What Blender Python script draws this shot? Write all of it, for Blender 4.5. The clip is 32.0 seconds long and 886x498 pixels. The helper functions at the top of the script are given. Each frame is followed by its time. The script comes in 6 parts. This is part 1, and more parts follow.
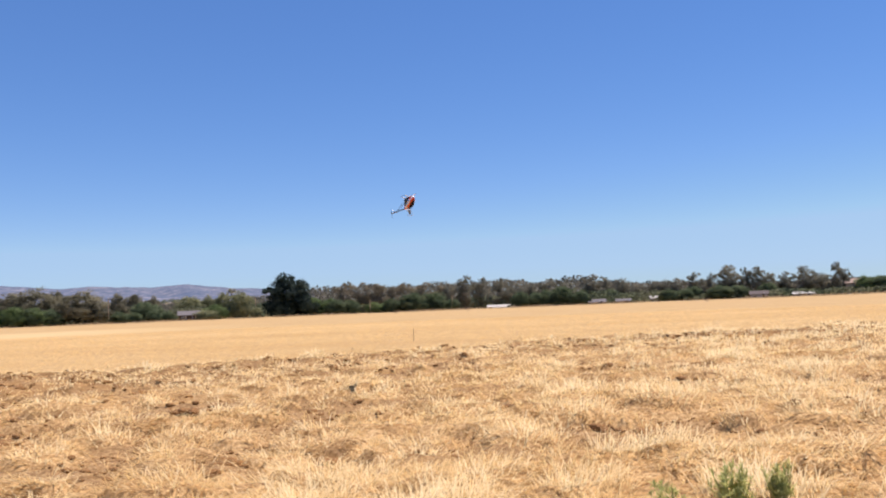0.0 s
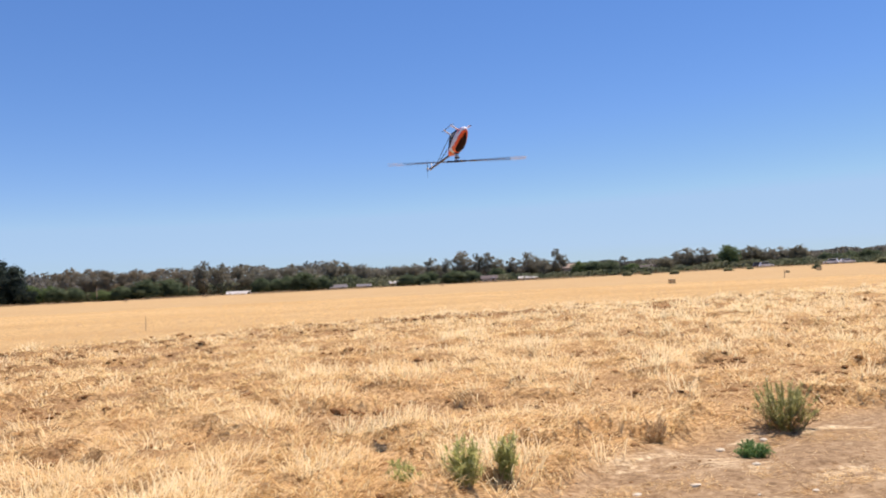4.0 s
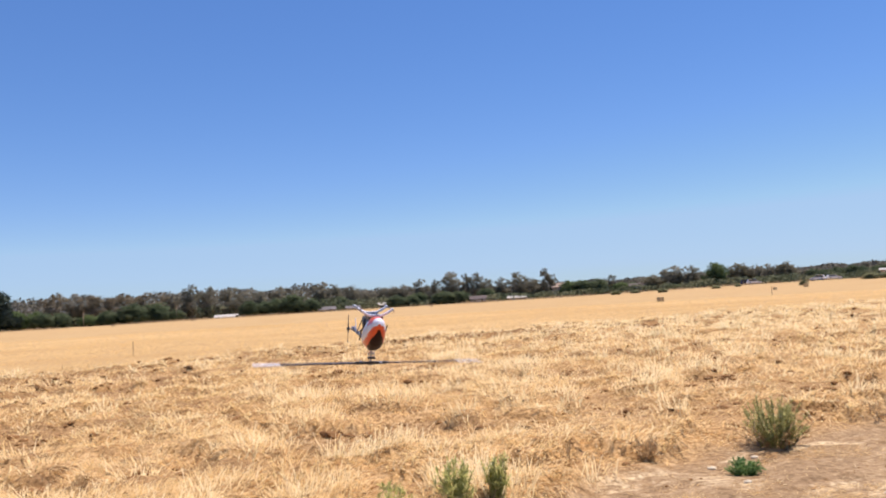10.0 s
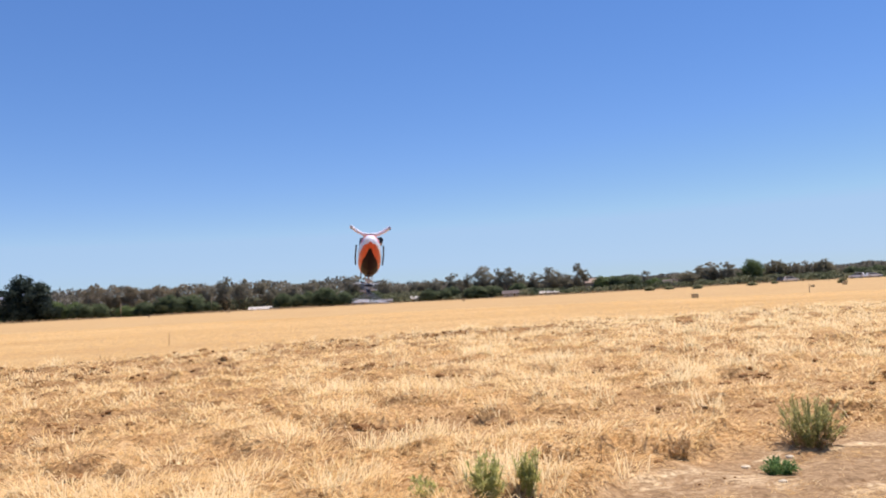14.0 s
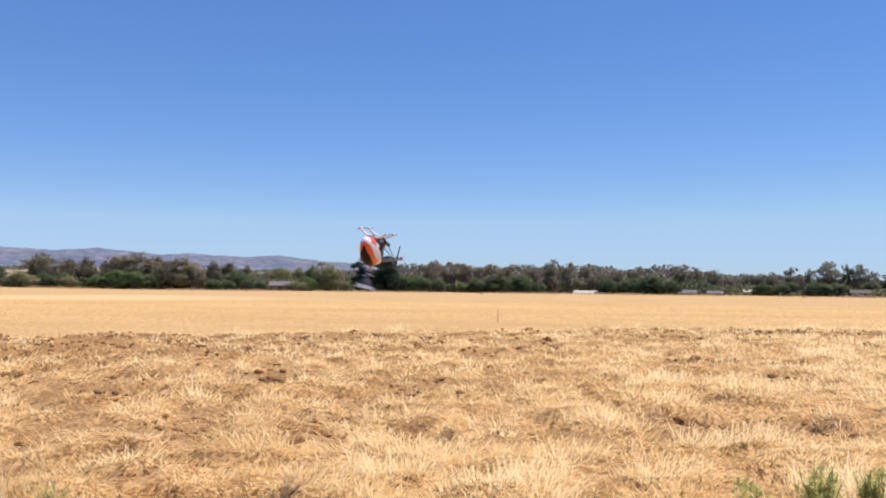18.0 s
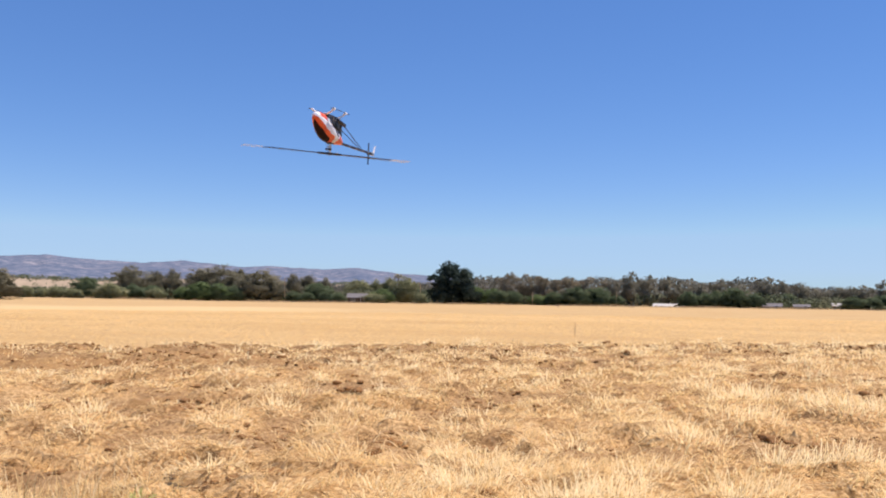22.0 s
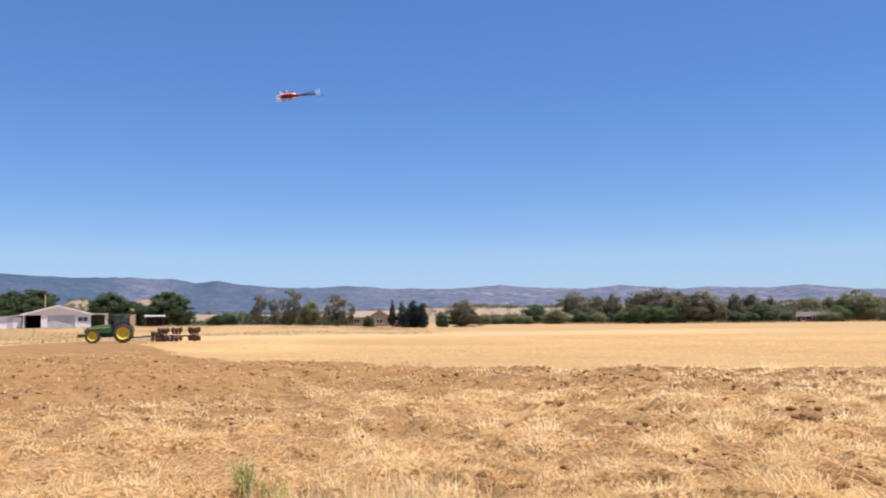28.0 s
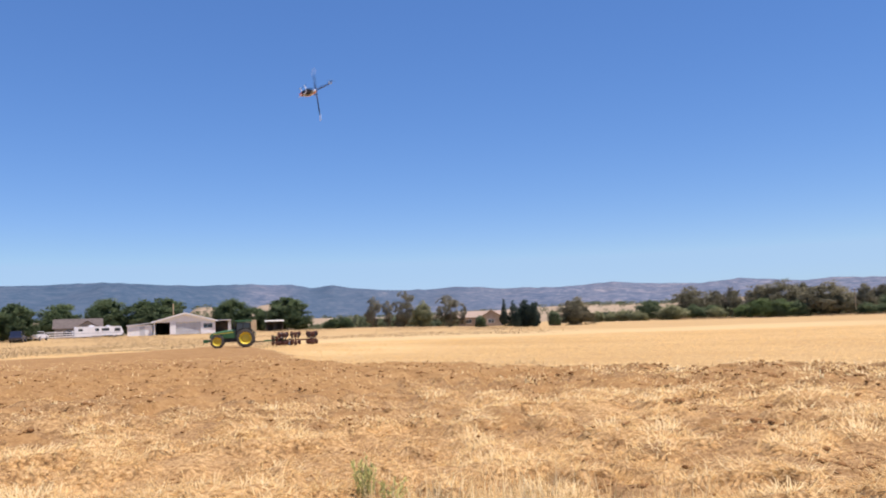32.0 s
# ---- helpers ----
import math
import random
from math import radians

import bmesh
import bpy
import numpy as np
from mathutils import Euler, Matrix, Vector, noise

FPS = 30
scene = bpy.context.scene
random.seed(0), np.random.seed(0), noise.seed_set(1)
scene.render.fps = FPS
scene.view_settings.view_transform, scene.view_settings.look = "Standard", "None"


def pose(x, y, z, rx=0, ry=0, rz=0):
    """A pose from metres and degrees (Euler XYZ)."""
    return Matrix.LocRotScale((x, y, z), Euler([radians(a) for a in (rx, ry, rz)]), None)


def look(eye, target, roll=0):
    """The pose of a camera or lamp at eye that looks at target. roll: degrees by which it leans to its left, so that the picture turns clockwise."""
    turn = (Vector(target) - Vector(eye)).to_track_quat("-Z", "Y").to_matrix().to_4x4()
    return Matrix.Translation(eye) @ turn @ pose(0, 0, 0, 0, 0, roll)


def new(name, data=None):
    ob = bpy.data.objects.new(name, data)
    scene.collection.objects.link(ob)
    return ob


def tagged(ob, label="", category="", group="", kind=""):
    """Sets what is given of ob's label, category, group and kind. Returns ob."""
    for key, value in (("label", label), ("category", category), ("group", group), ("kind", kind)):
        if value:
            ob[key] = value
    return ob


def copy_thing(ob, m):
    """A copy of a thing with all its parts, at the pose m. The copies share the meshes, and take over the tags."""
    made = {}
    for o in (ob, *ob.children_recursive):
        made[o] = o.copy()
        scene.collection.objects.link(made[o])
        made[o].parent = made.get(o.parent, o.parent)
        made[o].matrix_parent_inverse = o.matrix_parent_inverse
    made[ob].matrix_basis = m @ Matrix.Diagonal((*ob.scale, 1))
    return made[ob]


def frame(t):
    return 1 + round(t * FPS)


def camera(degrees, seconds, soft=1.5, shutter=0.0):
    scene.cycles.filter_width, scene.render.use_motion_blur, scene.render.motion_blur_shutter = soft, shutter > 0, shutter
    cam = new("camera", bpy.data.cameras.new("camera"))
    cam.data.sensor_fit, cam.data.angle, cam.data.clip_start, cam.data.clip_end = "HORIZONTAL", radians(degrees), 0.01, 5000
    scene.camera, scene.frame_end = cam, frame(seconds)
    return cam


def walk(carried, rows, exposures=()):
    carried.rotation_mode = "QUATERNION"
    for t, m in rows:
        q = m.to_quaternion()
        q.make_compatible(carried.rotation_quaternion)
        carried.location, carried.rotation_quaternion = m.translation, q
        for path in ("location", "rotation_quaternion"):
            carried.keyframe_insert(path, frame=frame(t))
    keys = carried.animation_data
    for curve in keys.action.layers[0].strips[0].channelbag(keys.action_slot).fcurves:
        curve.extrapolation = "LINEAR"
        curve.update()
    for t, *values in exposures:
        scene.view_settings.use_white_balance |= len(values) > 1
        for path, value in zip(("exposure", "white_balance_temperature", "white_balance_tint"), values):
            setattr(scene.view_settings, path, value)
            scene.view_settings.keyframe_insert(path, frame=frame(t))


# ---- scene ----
# Camera: hand-held at eye height, turning on the spot.
cam = camera(54.92, 32.0, soft=1.92, shutter=0.15)
EYE = 1.65
PATH = [
    (0, 93.77, 2.27, 1.03),
    (0.5, 93.05, 1.93, -1.58),
    (1, 92.27, 1.78, -4.18),
    (1.5, 91.77, 1.88, -5.70),
    (2, 91.22, 2.09, -8.66),
    (2.5, 91.50, 2.06, -12.02),
    (4.5, 92.37, 3.17, -16.83),
    (5, 93.16, 3.59, -18.19),
    (5.5, 93.88, 4.13, -21.04),
    (6, 92.71, 4.52, -23.04),
    (6.5, 92.84, 5.07, -26.18),
    (7, 94.06, 4.66, -25.59),
    (7.5, 94.27, 4.57, -24.70),
    (8, 93.45, 4.26, -23.36),
    (8.5, 93.51, 4.12, -21.58),
    (9, 93.65, 3.96, -19.98),
    (9.5, 93.85, 3.74, -18.16),
    (10, 93.40, 3.46, -16.94),
    (10.5, 93.10, 3.06, -15.64),
    (11, 92.69, 2.93, -14.82),
    (11.5, 92.51, 2.85, -14.63),
    (12, 92.53, 2.82, -14.69),
    (12.5, 92.52, 2.71, -15.09),
    (13, 92.68, 2.63, -15.25),
    (13.5, 92.98, 2.86, -15.15),
    (15.5, 93.56, 1.79, -10.02),
    (16, 93.48, 1.12, -6.32),
    (16.5, 93.37, 0.08, -1.28),
    (17, 93.29, -0.36, 2.90),
    (17.5, 92.97, -0.27, 5.65),
    (18, 92.58, -0.61, 6.78),
    (18.5, 92.55, -0.87, 6.90),
    (19, 93.20, -0.93, 7.41),
    (19.5, 93.30, -0.52, 8.86),
    (20, 93.31, -0.36, 10.19),
    (20.5, 93.15, -0.54, 10.61),
    (21, 93.11, -0.70, 11.00),
    (21.5, 93.17, -0.83, 11.42),
    (22, 93.35, -0.78, 11.88),
    (22.5, 93.19, -0.94, 12.76),
    (23, 92.22, -0.42, 16.70),
    (23.5, 91.97, -0.10, 18.76),
    (24, 92.17, -0.01, 20.84),
    (24.5, 92.77, -0.09, 22.53),
    (25, 98.41, 0.96, 25.52),
    (25.5, 101.54, 1.85, 29.66),
    (27.5, 94.12, 0.23, 38.10),
    (28, 94.86, 0.78, 40.74),
    (28.5, 96.69, 1.80, 46.12),
    (29, 97.35, 1.92, 45.93),
    (29.5, 96.47, 1.60, 45.95),
    (30, 95.79, 1.59, 46.36),
    (30.5, 96.07, 1.79, 47.60),
    (31, 96.94, 1.98, 48.56),
    (31.5, 95.40, 2.19, 48.75),
    (32, 95.02, 2.04, 48.22),
]
walk(cam, [(t, pose(0, 0, EYE, rx, ry, rz)) for t, rx, ry, rz in PATH], exposures=[(0.0, 0.20, 6380, 21), (5.0, 0.19, 6420, 21.8), (13.0, 0.19, 6420, 21.8), (16.0, 0.20, 6380, 21), (28.0, 0.22, 6350, 20), (32.0, 0.22, 6350, 20)])

# ---- light ----
SUN_AZ, SUN_EL = 74.0, 70.0      # clockwise from +y, height above the horizon
world = bpy.data.worlds.new("world")
scene.world = world
world.use_nodes = True
wn = world.node_tree
sky = wn.nodes.new("ShaderNodeTexSky")
sky.sky_type, sky.sun_disc = "NISHITA", False
sky.sun_elevation, sky.sun_rotation = radians(SUN_EL), radians(SUN_AZ)
sky.altitude, sky.air_density, sky.dust_density, sky.ozone_density = 300, 1.0, 0.0, 5.0
wn.nodes["Background"].inputs["Strength"].default_value = 0.1085
clear = wn.nodes.new("ShaderNodeHueSaturation")      # a deep, clean summer blue
clear.inputs["Saturation"].default_value, clear.inputs["Hue"].default_value = 1.23, 0.506
wn.links.new(sky.outputs[0], clear.inputs["Color"])
even = wn.nodes.new("ShaderNodeMix")                 # thin dry haze evens the sky out from zenith to horizon
even.data_type = "RGBA"
even.inputs[0].default_value, even.inputs[7].default_value = 0.20, (1.62, 3.05, 5.95, 1)
wn.links.new(clear.outputs[0], even.inputs[6])
veil = wn.nodes.new("ShaderNodeMix")                 # the haze at the horizon stays bluish, never white
veil.data_type, veil.blend_type = "RGBA", "DARKEN"
veil.inputs[0].default_value, veil.inputs[7].default_value = 0.8, (3.1, 4.85, 6.5, 1)
wn.links.new(even.outputs[2], veil.inputs[6])
wn.links.new(veil.outputs[2], wn.nodes["Background"].inputs["Color"])
sun = new("sun", bpy.data.lights.new("sun", "SUN"))
sun.data.energy, sun.data.angle, sun.data.color = 5.0, radians(0.53), (1.0, 0.94, 0.86)
sdir = Vector((math.sin(radians(SUN_AZ)) * math.cos(radians(SUN_EL)), math.cos(radians(SUN_AZ)) * math.cos(radians(SUN_EL)), math.sin(radians(SUN_EL))))
sun.matrix_world = look(sdir * 50, (0, 0, 0))


# ---- materials ----
def nodes_of(name):
    m = bpy.data.materials.new(name)
    m.use_nodes = True
    nt = m.node_tree
    return m, nt, nt.nodes["Principled BSDF"]


def ramp(nt, fac, stops):
    r = nt.nodes.new("ShaderNodeValToRGB")
    el = r.color_ramp.elements
    while len(el) < len(stops):
        el.new(0.5)
    for e, (p, c) in zip(el, stops):
        e.position, e.color = p, (*c, 1)
    nt.links.new(fac, r.inputs[0])
    return r.outputs[0]


def noise_tex(nt, scale, detail=4.0, rough=0.6, coord="Object", stretch=None):
    tc = nt.nodes.new("ShaderNodeTexCoord")
    n = nt.nodes.new("ShaderNodeTexNoise")
    n.inputs["Scale"].default_value, n.inputs["Detail"].default_value, n.inputs["Roughness"].default_value = scale, detail, rough
    src = tc.outputs[coord]
    if stretch:
        mp = nt.nodes.new("ShaderNodeMapping")
        mp.inputs["Scale"].default_value = stretch
        nt.links.new(src, mp.inputs[0])
        src = mp.outputs[0]
    nt.links.new(src, n.inputs["Vector"])
    return n.outputs[0]


def mix(nt, fac, a, b, mode="MIX"):
    n = nt.nodes.new("ShaderNodeMix")
    n.data_type, n.blend_type = "RGBA", mode
    for sock, v in ((n.inputs[0], fac), (n.inputs[6], a), (n.inputs[7], b)):
        if isinstance(v, (int, float)):
            sock.default_value = v
        elif isinstance(v, tuple):
            sock.default_value = (*v, 1)
        else:
            nt.links.new(v, sock)
    return n.outputs[2]


def bump(nt, bsdf, height, strength, dist):
    b = nt.nodes.new("ShaderNodeBump")
    b.inputs["Strength"].default_value, b.inputs["Distance"].default_value = strength, dist
    nt.links.new(height, b.inputs["Height"])
    nt.links.new(b.outputs[0], bsdf.inputs["Normal"])


def attr(nt, name):
    a = nt.nodes.new("ShaderNodeAttribute")
    a.attribute_name = name
    return a


def surface(name, c1, c2, scale=3.0, rough=0.6, metal=0.0, bump_s=0.0, bump_d=0.01, coord="Object", stretch=None, spec=0.5, fine=0.25):
    """Two-scale mottled surface between two real colours."""
    m, nt, b = nodes_of(name)
    big = noise_tex(nt, scale, 3, 0.6, coord, stretch)
    small = noise_tex(nt, scale * 9, 2, 0.6, coord, stretch)
    base = ramp(nt, big, [(0.32, c1), (0.68, c2)])
    col = mix(nt, fine, base, ramp(nt, small, [(0.3, tuple(v * 0.6 for v in c1)), (0.7, tuple(min(v * 1.3, 0.95) for v in c2))]))
    nt.links.new(col, b.inputs["Base Color"])
    b.inputs["Roughness"].default_value, b.inputs["Metallic"].default_value = rough, metal
    b.inputs["Specular IOR Level"].default_value = spec
    if bump_s:
        bump(nt, b, small, bump_s, bump_d)
    return m


def blade_material(name, stops, rough=0.75, glow=0.25, soft=0.0, round_=False):
    """Grass, straw and leaves: the tone of every blade from a stored number, some light passing through."""
    m, nt, b = nodes_of(name)
    col = ramp(nt, attr(nt, "tone").outputs["Fac"], stops)
    nt.links.new(col, b.inputs["Base Color"])
    b.inputs["Roughness"].default_value, b.inputs["Specular IOR Level"].default_value = rough, 0.1
    tr = nt.nodes.new("ShaderNodeBsdfTranslucent")
    nt.links.new(col, tr.inputs[0])
    if soft:
        # blades in a thick stand share the lie of the whole stand or crown
        geo = nt.nodes.new("ShaderNodeNewGeometry")
        lie = nt.nodes.new("ShaderNodeCombineXYZ")
        lie.inputs[2].default_value = 1.0
        whole = lie.outputs[0]
        if round_:
            tc = nt.nodes.new("ShaderNodeTexCoord")
            off = nt.nodes.new("ShaderNodeVectorMath")
            off.operation = "SUBTRACT"
            off.inputs[1].default_value = (0, 0, 0.35)
            nt.links.new(tc.outputs["Object"], off.inputs[0])
            vt = nt.nodes.new("ShaderNodeVectorTransform")
            vt.vector_type, vt.convert_from, vt.convert_to = "NORMAL", "OBJECT", "WORLD"
            nt.links.new(off.outputs[0], vt.inputs[0])
            whole = vt.outputs[0]
        nm = nt.nodes.new("ShaderNodeMix")
        nm.data_type = "VECTOR"
        nm.inputs[0].default_value = soft
        nt.links.new(geo.outputs["Normal"], nm.inputs[4])
        nt.links.new(whole, nm.inputs[5])
        un = nt.nodes.new("ShaderNodeVectorMath")
        un.operation = "NORMALIZE"
        nt.links.new(nm.outputs[1], un.inputs[0])
        nt.links.new(un.outputs[0], b.inputs["Normal"])
    mx = nt.nodes.new("ShaderNodeMixShader")
    mx.inputs[0].default_value = glow
    nt.links.new(b.outputs[0], mx.inputs[1])
    nt.links.new(tr.outputs[0], mx.inputs[2])
    nt.links.new(mx.outputs[0], nt.nodes["Material Output"].inputs[0])
    return m


def ground_material():
    """Straw litter, tilled soil, standing dry grass and bare dirt, laid out by the stored cover numbers."""
    m, nt, b = nodes_of("field_ground")
    big, mid = noise_tex(nt, 0.11, 4), noise_tex(nt, 1.3, 5, 0.7)
    fine, grit = noise_tex(nt, 17.0, 4, 0.75), noise_tex(nt, 5.5, 5, 0.75)
    streak = noise_tex(nt, 1.0, 4, 0.7, stretch=(0.22, 2.4, 1))
    bare = noise_tex(nt, 1.9, 6, 0.72, stretch=(0.7, 1.15, 1))
    # darkest stops of soil and straw paint in the shade between clods and stalks
    soil = mix(nt, 0.5, ramp(nt, grit, [(0.36, (0.078, 0.038, 0.013)), (0.45, (0.198, 0.106, 0.040)), (0.55, (0.300, 0.176, 0.074)), (0.68, (0.415, 0.262, 0.120))]),
               ramp(nt, fine, [(0.40, (0.088, 0.043, 0.016)), (0.50, (0.262, 0.150, 0.064)), (0.62, (0.445, 0.282, 0.132))]))
    straw = mix(nt, 0.6, ramp(nt, mid, [(0.3, (0.290, 0.162, 0.063)), (0.5, (0.470, 0.286, 0.118)), (0.72, (0.640, 0.422, 0.188))]),
                ramp(nt, fine, [(0.40, (0.130, 0.064, 0.023)), (0.48, (0.380, 0.222, 0.086)), (0.60, (0.690, 0.466, 0.215))]))
    straw = mix(nt, ramp(nt, bare, [(0.54, (0, 0, 0)), (0.62, (0.85, 0.85, 0.85))]), straw, soil)
    stand = mix(nt, 0.3, ramp(nt, big, [(0.35, (0.455, 0.291, 0.118)), (0.65, (0.510, 0.346, 0.155))]), ramp(nt, streak, [(0.3, (0.400, 0.246, 0.094)), (0.7, (0.535, 0.372, 0.180))]))
    stand = mix(nt, attr(nt, "cover").outputs["Alpha"], stand, ramp(nt, streak, [(0.3, (0.62, 0.435, 0.195)), (0.7, (0.70, 0.51, 0.25))]))
    dirt = mix(nt, 0.45, ramp(nt, grit, [(0.34, (0.115, 0.064, 0.028)), (0.46, (0.270, 0.168, 0.080)), (0.58, (0.410, 0.276, 0.142)), (0.68, (0.550, 0.400, 0.225))]), ramp(nt, fine, [(0.38, (0.165, 0.096, 0.044)), (0.64, (0.510, 0.355, 0.185))]))
    chaff = noise_tex(nt, 0.9, 6, 0.75, stretch=(0.55, 1.4, 1))
    dirt = mix(nt, ramp(nt, chaff, [(0.53, (0, 0, 0)), (0.60, (0.9, 0.9, 0.9))]), dirt, ramp(nt, fine, [(0.38, (0.33, 0.215, 0.100)), (0.60, (0.760, 0.590, 0.340))]))
    dirt = mix(nt, ramp(nt, mid, [(0.55, (0, 0, 0)), (0.64, (0.75, 0.75, 0.75))]), dirt, soil)
    cover = attr(nt, "cover")
    sep = nt.nodes.new("ShaderNodeSeparateColor")
    nt.links.new(cover.outputs["Color"], sep.inputs[0])
    dust = mix(nt, 0.5, soil, mix(nt, 0.6, ramp(nt, big, [(0.35, (0.39, 0.214, 0.075)), (0.65, (0.50, 0.295, 0.110))]), ramp(nt, streak, [(0.32, (0.21, 0.104, 0.034)), (0.5, (0.36, 0.194, 0.067)), (0.68, (0.60, 0.370, 0.150))])))
    turned = mix(nt, ramp(nt, sep.outputs[0], [(0.88, (0, 0, 0)), (0.94, (1, 1, 1))]), soil, dust)
    col = mix(nt, sep.outputs[0], straw, turned)
    col = mix(nt, sep.outputs[1], col, stand)
    col = mix(nt, sep.outputs[2], col, dirt)
    nt.links.new(col, b.inputs["Base Color"])
    b.inputs["Roughness"].default_value, b.inputs["Specular IOR Level"].default_value = 0.95, 0.1
    bump(nt, b, mix(nt, 0.5, fine, grit), 0.7, 0.035)
    return m


STRAW = blade_material("dry_straw", [(0.0, (0.213, 0.108, 0.038)), (0.3, (0.485, 0.286, 0.107)), (0.62, (0.735, 0.516, 0.220)), (1.0, (0.890, 0.730, 0.420))], glow=0.42, soft=0.6)
STAND = blade_material("standing_grass", [(0.0, (0.525, 0.332, 0.126)), (0.5, (0.656, 0.451, 0.203)), (1.0, (0.726, 0.543, 0.278))], glow=0.35, soft=0.75)
WEED = blade_material("weed_leaf", [(0.0, (0.262, 0.245, 0.072)), (0.5, (0.425, 0.400, 0.130)), (1.0, (0.640, 0.580, 0.255))], glow=0.4, soft=0.5)
FRESHWEED = blade_material("fresh_weed_leaf", [(0.0, (0.330, 0.330, 0.095)), (0.5, (0.540, 0.530, 0.170)), (1.0, (0.760, 0.720, 0.300))], glow=0.45, soft=0.5)
PALE = blade_material("pale_leaf", [(0.0, (0.40, 0.40, 0.27)), (1.0, (0.68, 0.67, 0.52))], glow=0.4)
DRYWEED = blade_material("dry_weed", [(0.0, (0.364, 0.247, 0.125)), (1.0, (0.715, 0.520, 0.275))], glow=0.4)
LUSH = blade_material("lush_leaf", [(0.0, (0.091, 0.161, 0.051)), (0.5, (0.156, 0.265, 0.085)), (1.0, (0.260, 0.391, 0.128))], glow=0.4)
UNDERLEAF = blade_material("undergrowth_leaf", [(0.0, (0.075, 0.092, 0.050)), (0.35, (0.120, 0.138, 0.070)), (0.7, (0.170, 0.172, 0.094)), (1.0, (0.190, 0.180, 0.105))], glow=0.35, soft=0.6)
WOODLEAF = blade_material("far_wood_leaf", [(0.0, (0.118, 0.112, 0.082)), (0.5, (0.168, 0.156, 0.114)), (1.0, (0.228, 0.200, 0.150))], glow=0.35, soft=0.6)
BANKWEED = blade_material("bank_weed", [(0.0, (0.24, 0.165, 0.085)), (1.0, (0.56, 0.40, 0.21))], glow=0.45, soft=0.5)
GREENLEAF = blade_material("green_leaf", [(0.0, (0.055, 0.080, 0.043)), (0.5, (0.103, 0.136, 0.068)), (1.0, (0.176, 0.207, 0.104))], glow=0.35, soft=0.7, round_=True)
BRIGHTLEAF = blade_material("bright_leaf", [(0.0, (0.071, 0.106, 0.040)), (0.5, (0.125, 0.173, 0.065)), (1.0, (0.199, 0.248, 0.099))], glow=0.35, soft=0.7, round_=True)
OAKLEAF = blade_material("oak_leaf", [(0.0, (0.048, 0.074, 0.036)), (0.5, (0.092, 0.128, 0.058)), (1.0, (0.160, 0.195, 0.092))], glow=0.35, soft=0.7, round_=True)
DARKLEAF = blade_material("dark_leaf", [(0.0, (0.024, 0.037, 0.031)), (0.5, (0.046, 0.066, 0.051)), (1.0, (0.086, 0.110, 0.079))], glow=0.35, soft=0.65, round_=True)
GUMLEAF = blade_material("gum_leaf", [(0.0, (0.131, 0.127, 0.088)), (0.5, (0.224, 0.210, 0.142)), (1.0, (0.350, 0.308, 0.214))], glow=0.35, soft=0.7, round_=True)
BROWNLEAF = blade_material("brown_leaf", [(0.0, (0.134, 0.116, 0.077)), (0.5, (0.240, 0.201, 0.126)), (1.0, (0.362, 0.296, 0.192))], glow=0.35, soft=0.7, round_=True)
SAGELEAF = blade_material("sage_leaf", [(0.0, (0.108, 0.102, 0.064)), (0.5, (0.200, 0.184, 0.112)), (1.0, (0.318, 0.280, 0.176))], glow=0.35, soft=0.7, round_=True)
OLIVELEAF = blade_material("olive_leaf", [(0.0, (0.121, 0.132, 0.062)), (0.5, (0.224, 0.230, 0.115)), (1.0, (0.368, 0.351, 0.184))], glow=0.35, soft=0.7, round_=True)
BARK = surface("bark", (0.10, 0.075, 0.055), (0.24, 0.19, 0.15), 2.0, 0.9, bump_s=0.6, bump_d=0.03)
SOILCLOD = surface("soil_clod", (0.205, 0.100, 0.036), (0.395, 0.212, 0.082), 9.0, 0.97, bump_s=0.8, bump_d=0.02, spec=0.1)
STONE = surface("pale_stone", (0.575, 0.454, 0.294), (0.851, 0.713, 0.494), 12.0, 0.95, bump_s=0.4, bump_d=0.01, spec=0.05)
GROUND = ground_material()


# ---- geometry helpers ----
def polar(az, d):
    return d * math.sin(radians(az)), d * math.cos(radians(az))


def smooth(x, a, b):
    u = np.clip((np.asarray(x, float) - a) / (b - a), 0, 1)
    return u * u * (3 - 2 * u)


def sheet_noise(x, y, scale, seed):
    """Cheap smooth value noise on arrays, 0 to 1."""
    x, y = np.asarray(x, float) / scale + seed * 17.3, np.asarray(y, float) / scale - seed * 9.1
    xi, yi = np.floor(x), np.floor(y)
    u, v = x - xi, y - yi
    u, v = u * u * (3 - 2 * u), v * v * (3 - 2 * v)

    def h(i, j):
        n = np.sin(i * 127.1 + j * 311.7 + seed * 74.7) * 43758.5453
        return n - np.floor(n)
    return (h(xi, yi) * (1 - u) + h(xi + 1, yi) * u) * (1 - v) + (h(xi, yi + 1) * (1 - u) + h(xi + 1, yi + 1) * u) * v


def field_edge(x):
    """y of the line where the worked strip ends and the standing grass begins."""
    return np.interp(x, [-90, -50, -30, -20, -8, 0, 12, 25, 50], [16, 19.5, 20.5, 23.5, 27, 32.5, 36, 39, 43])


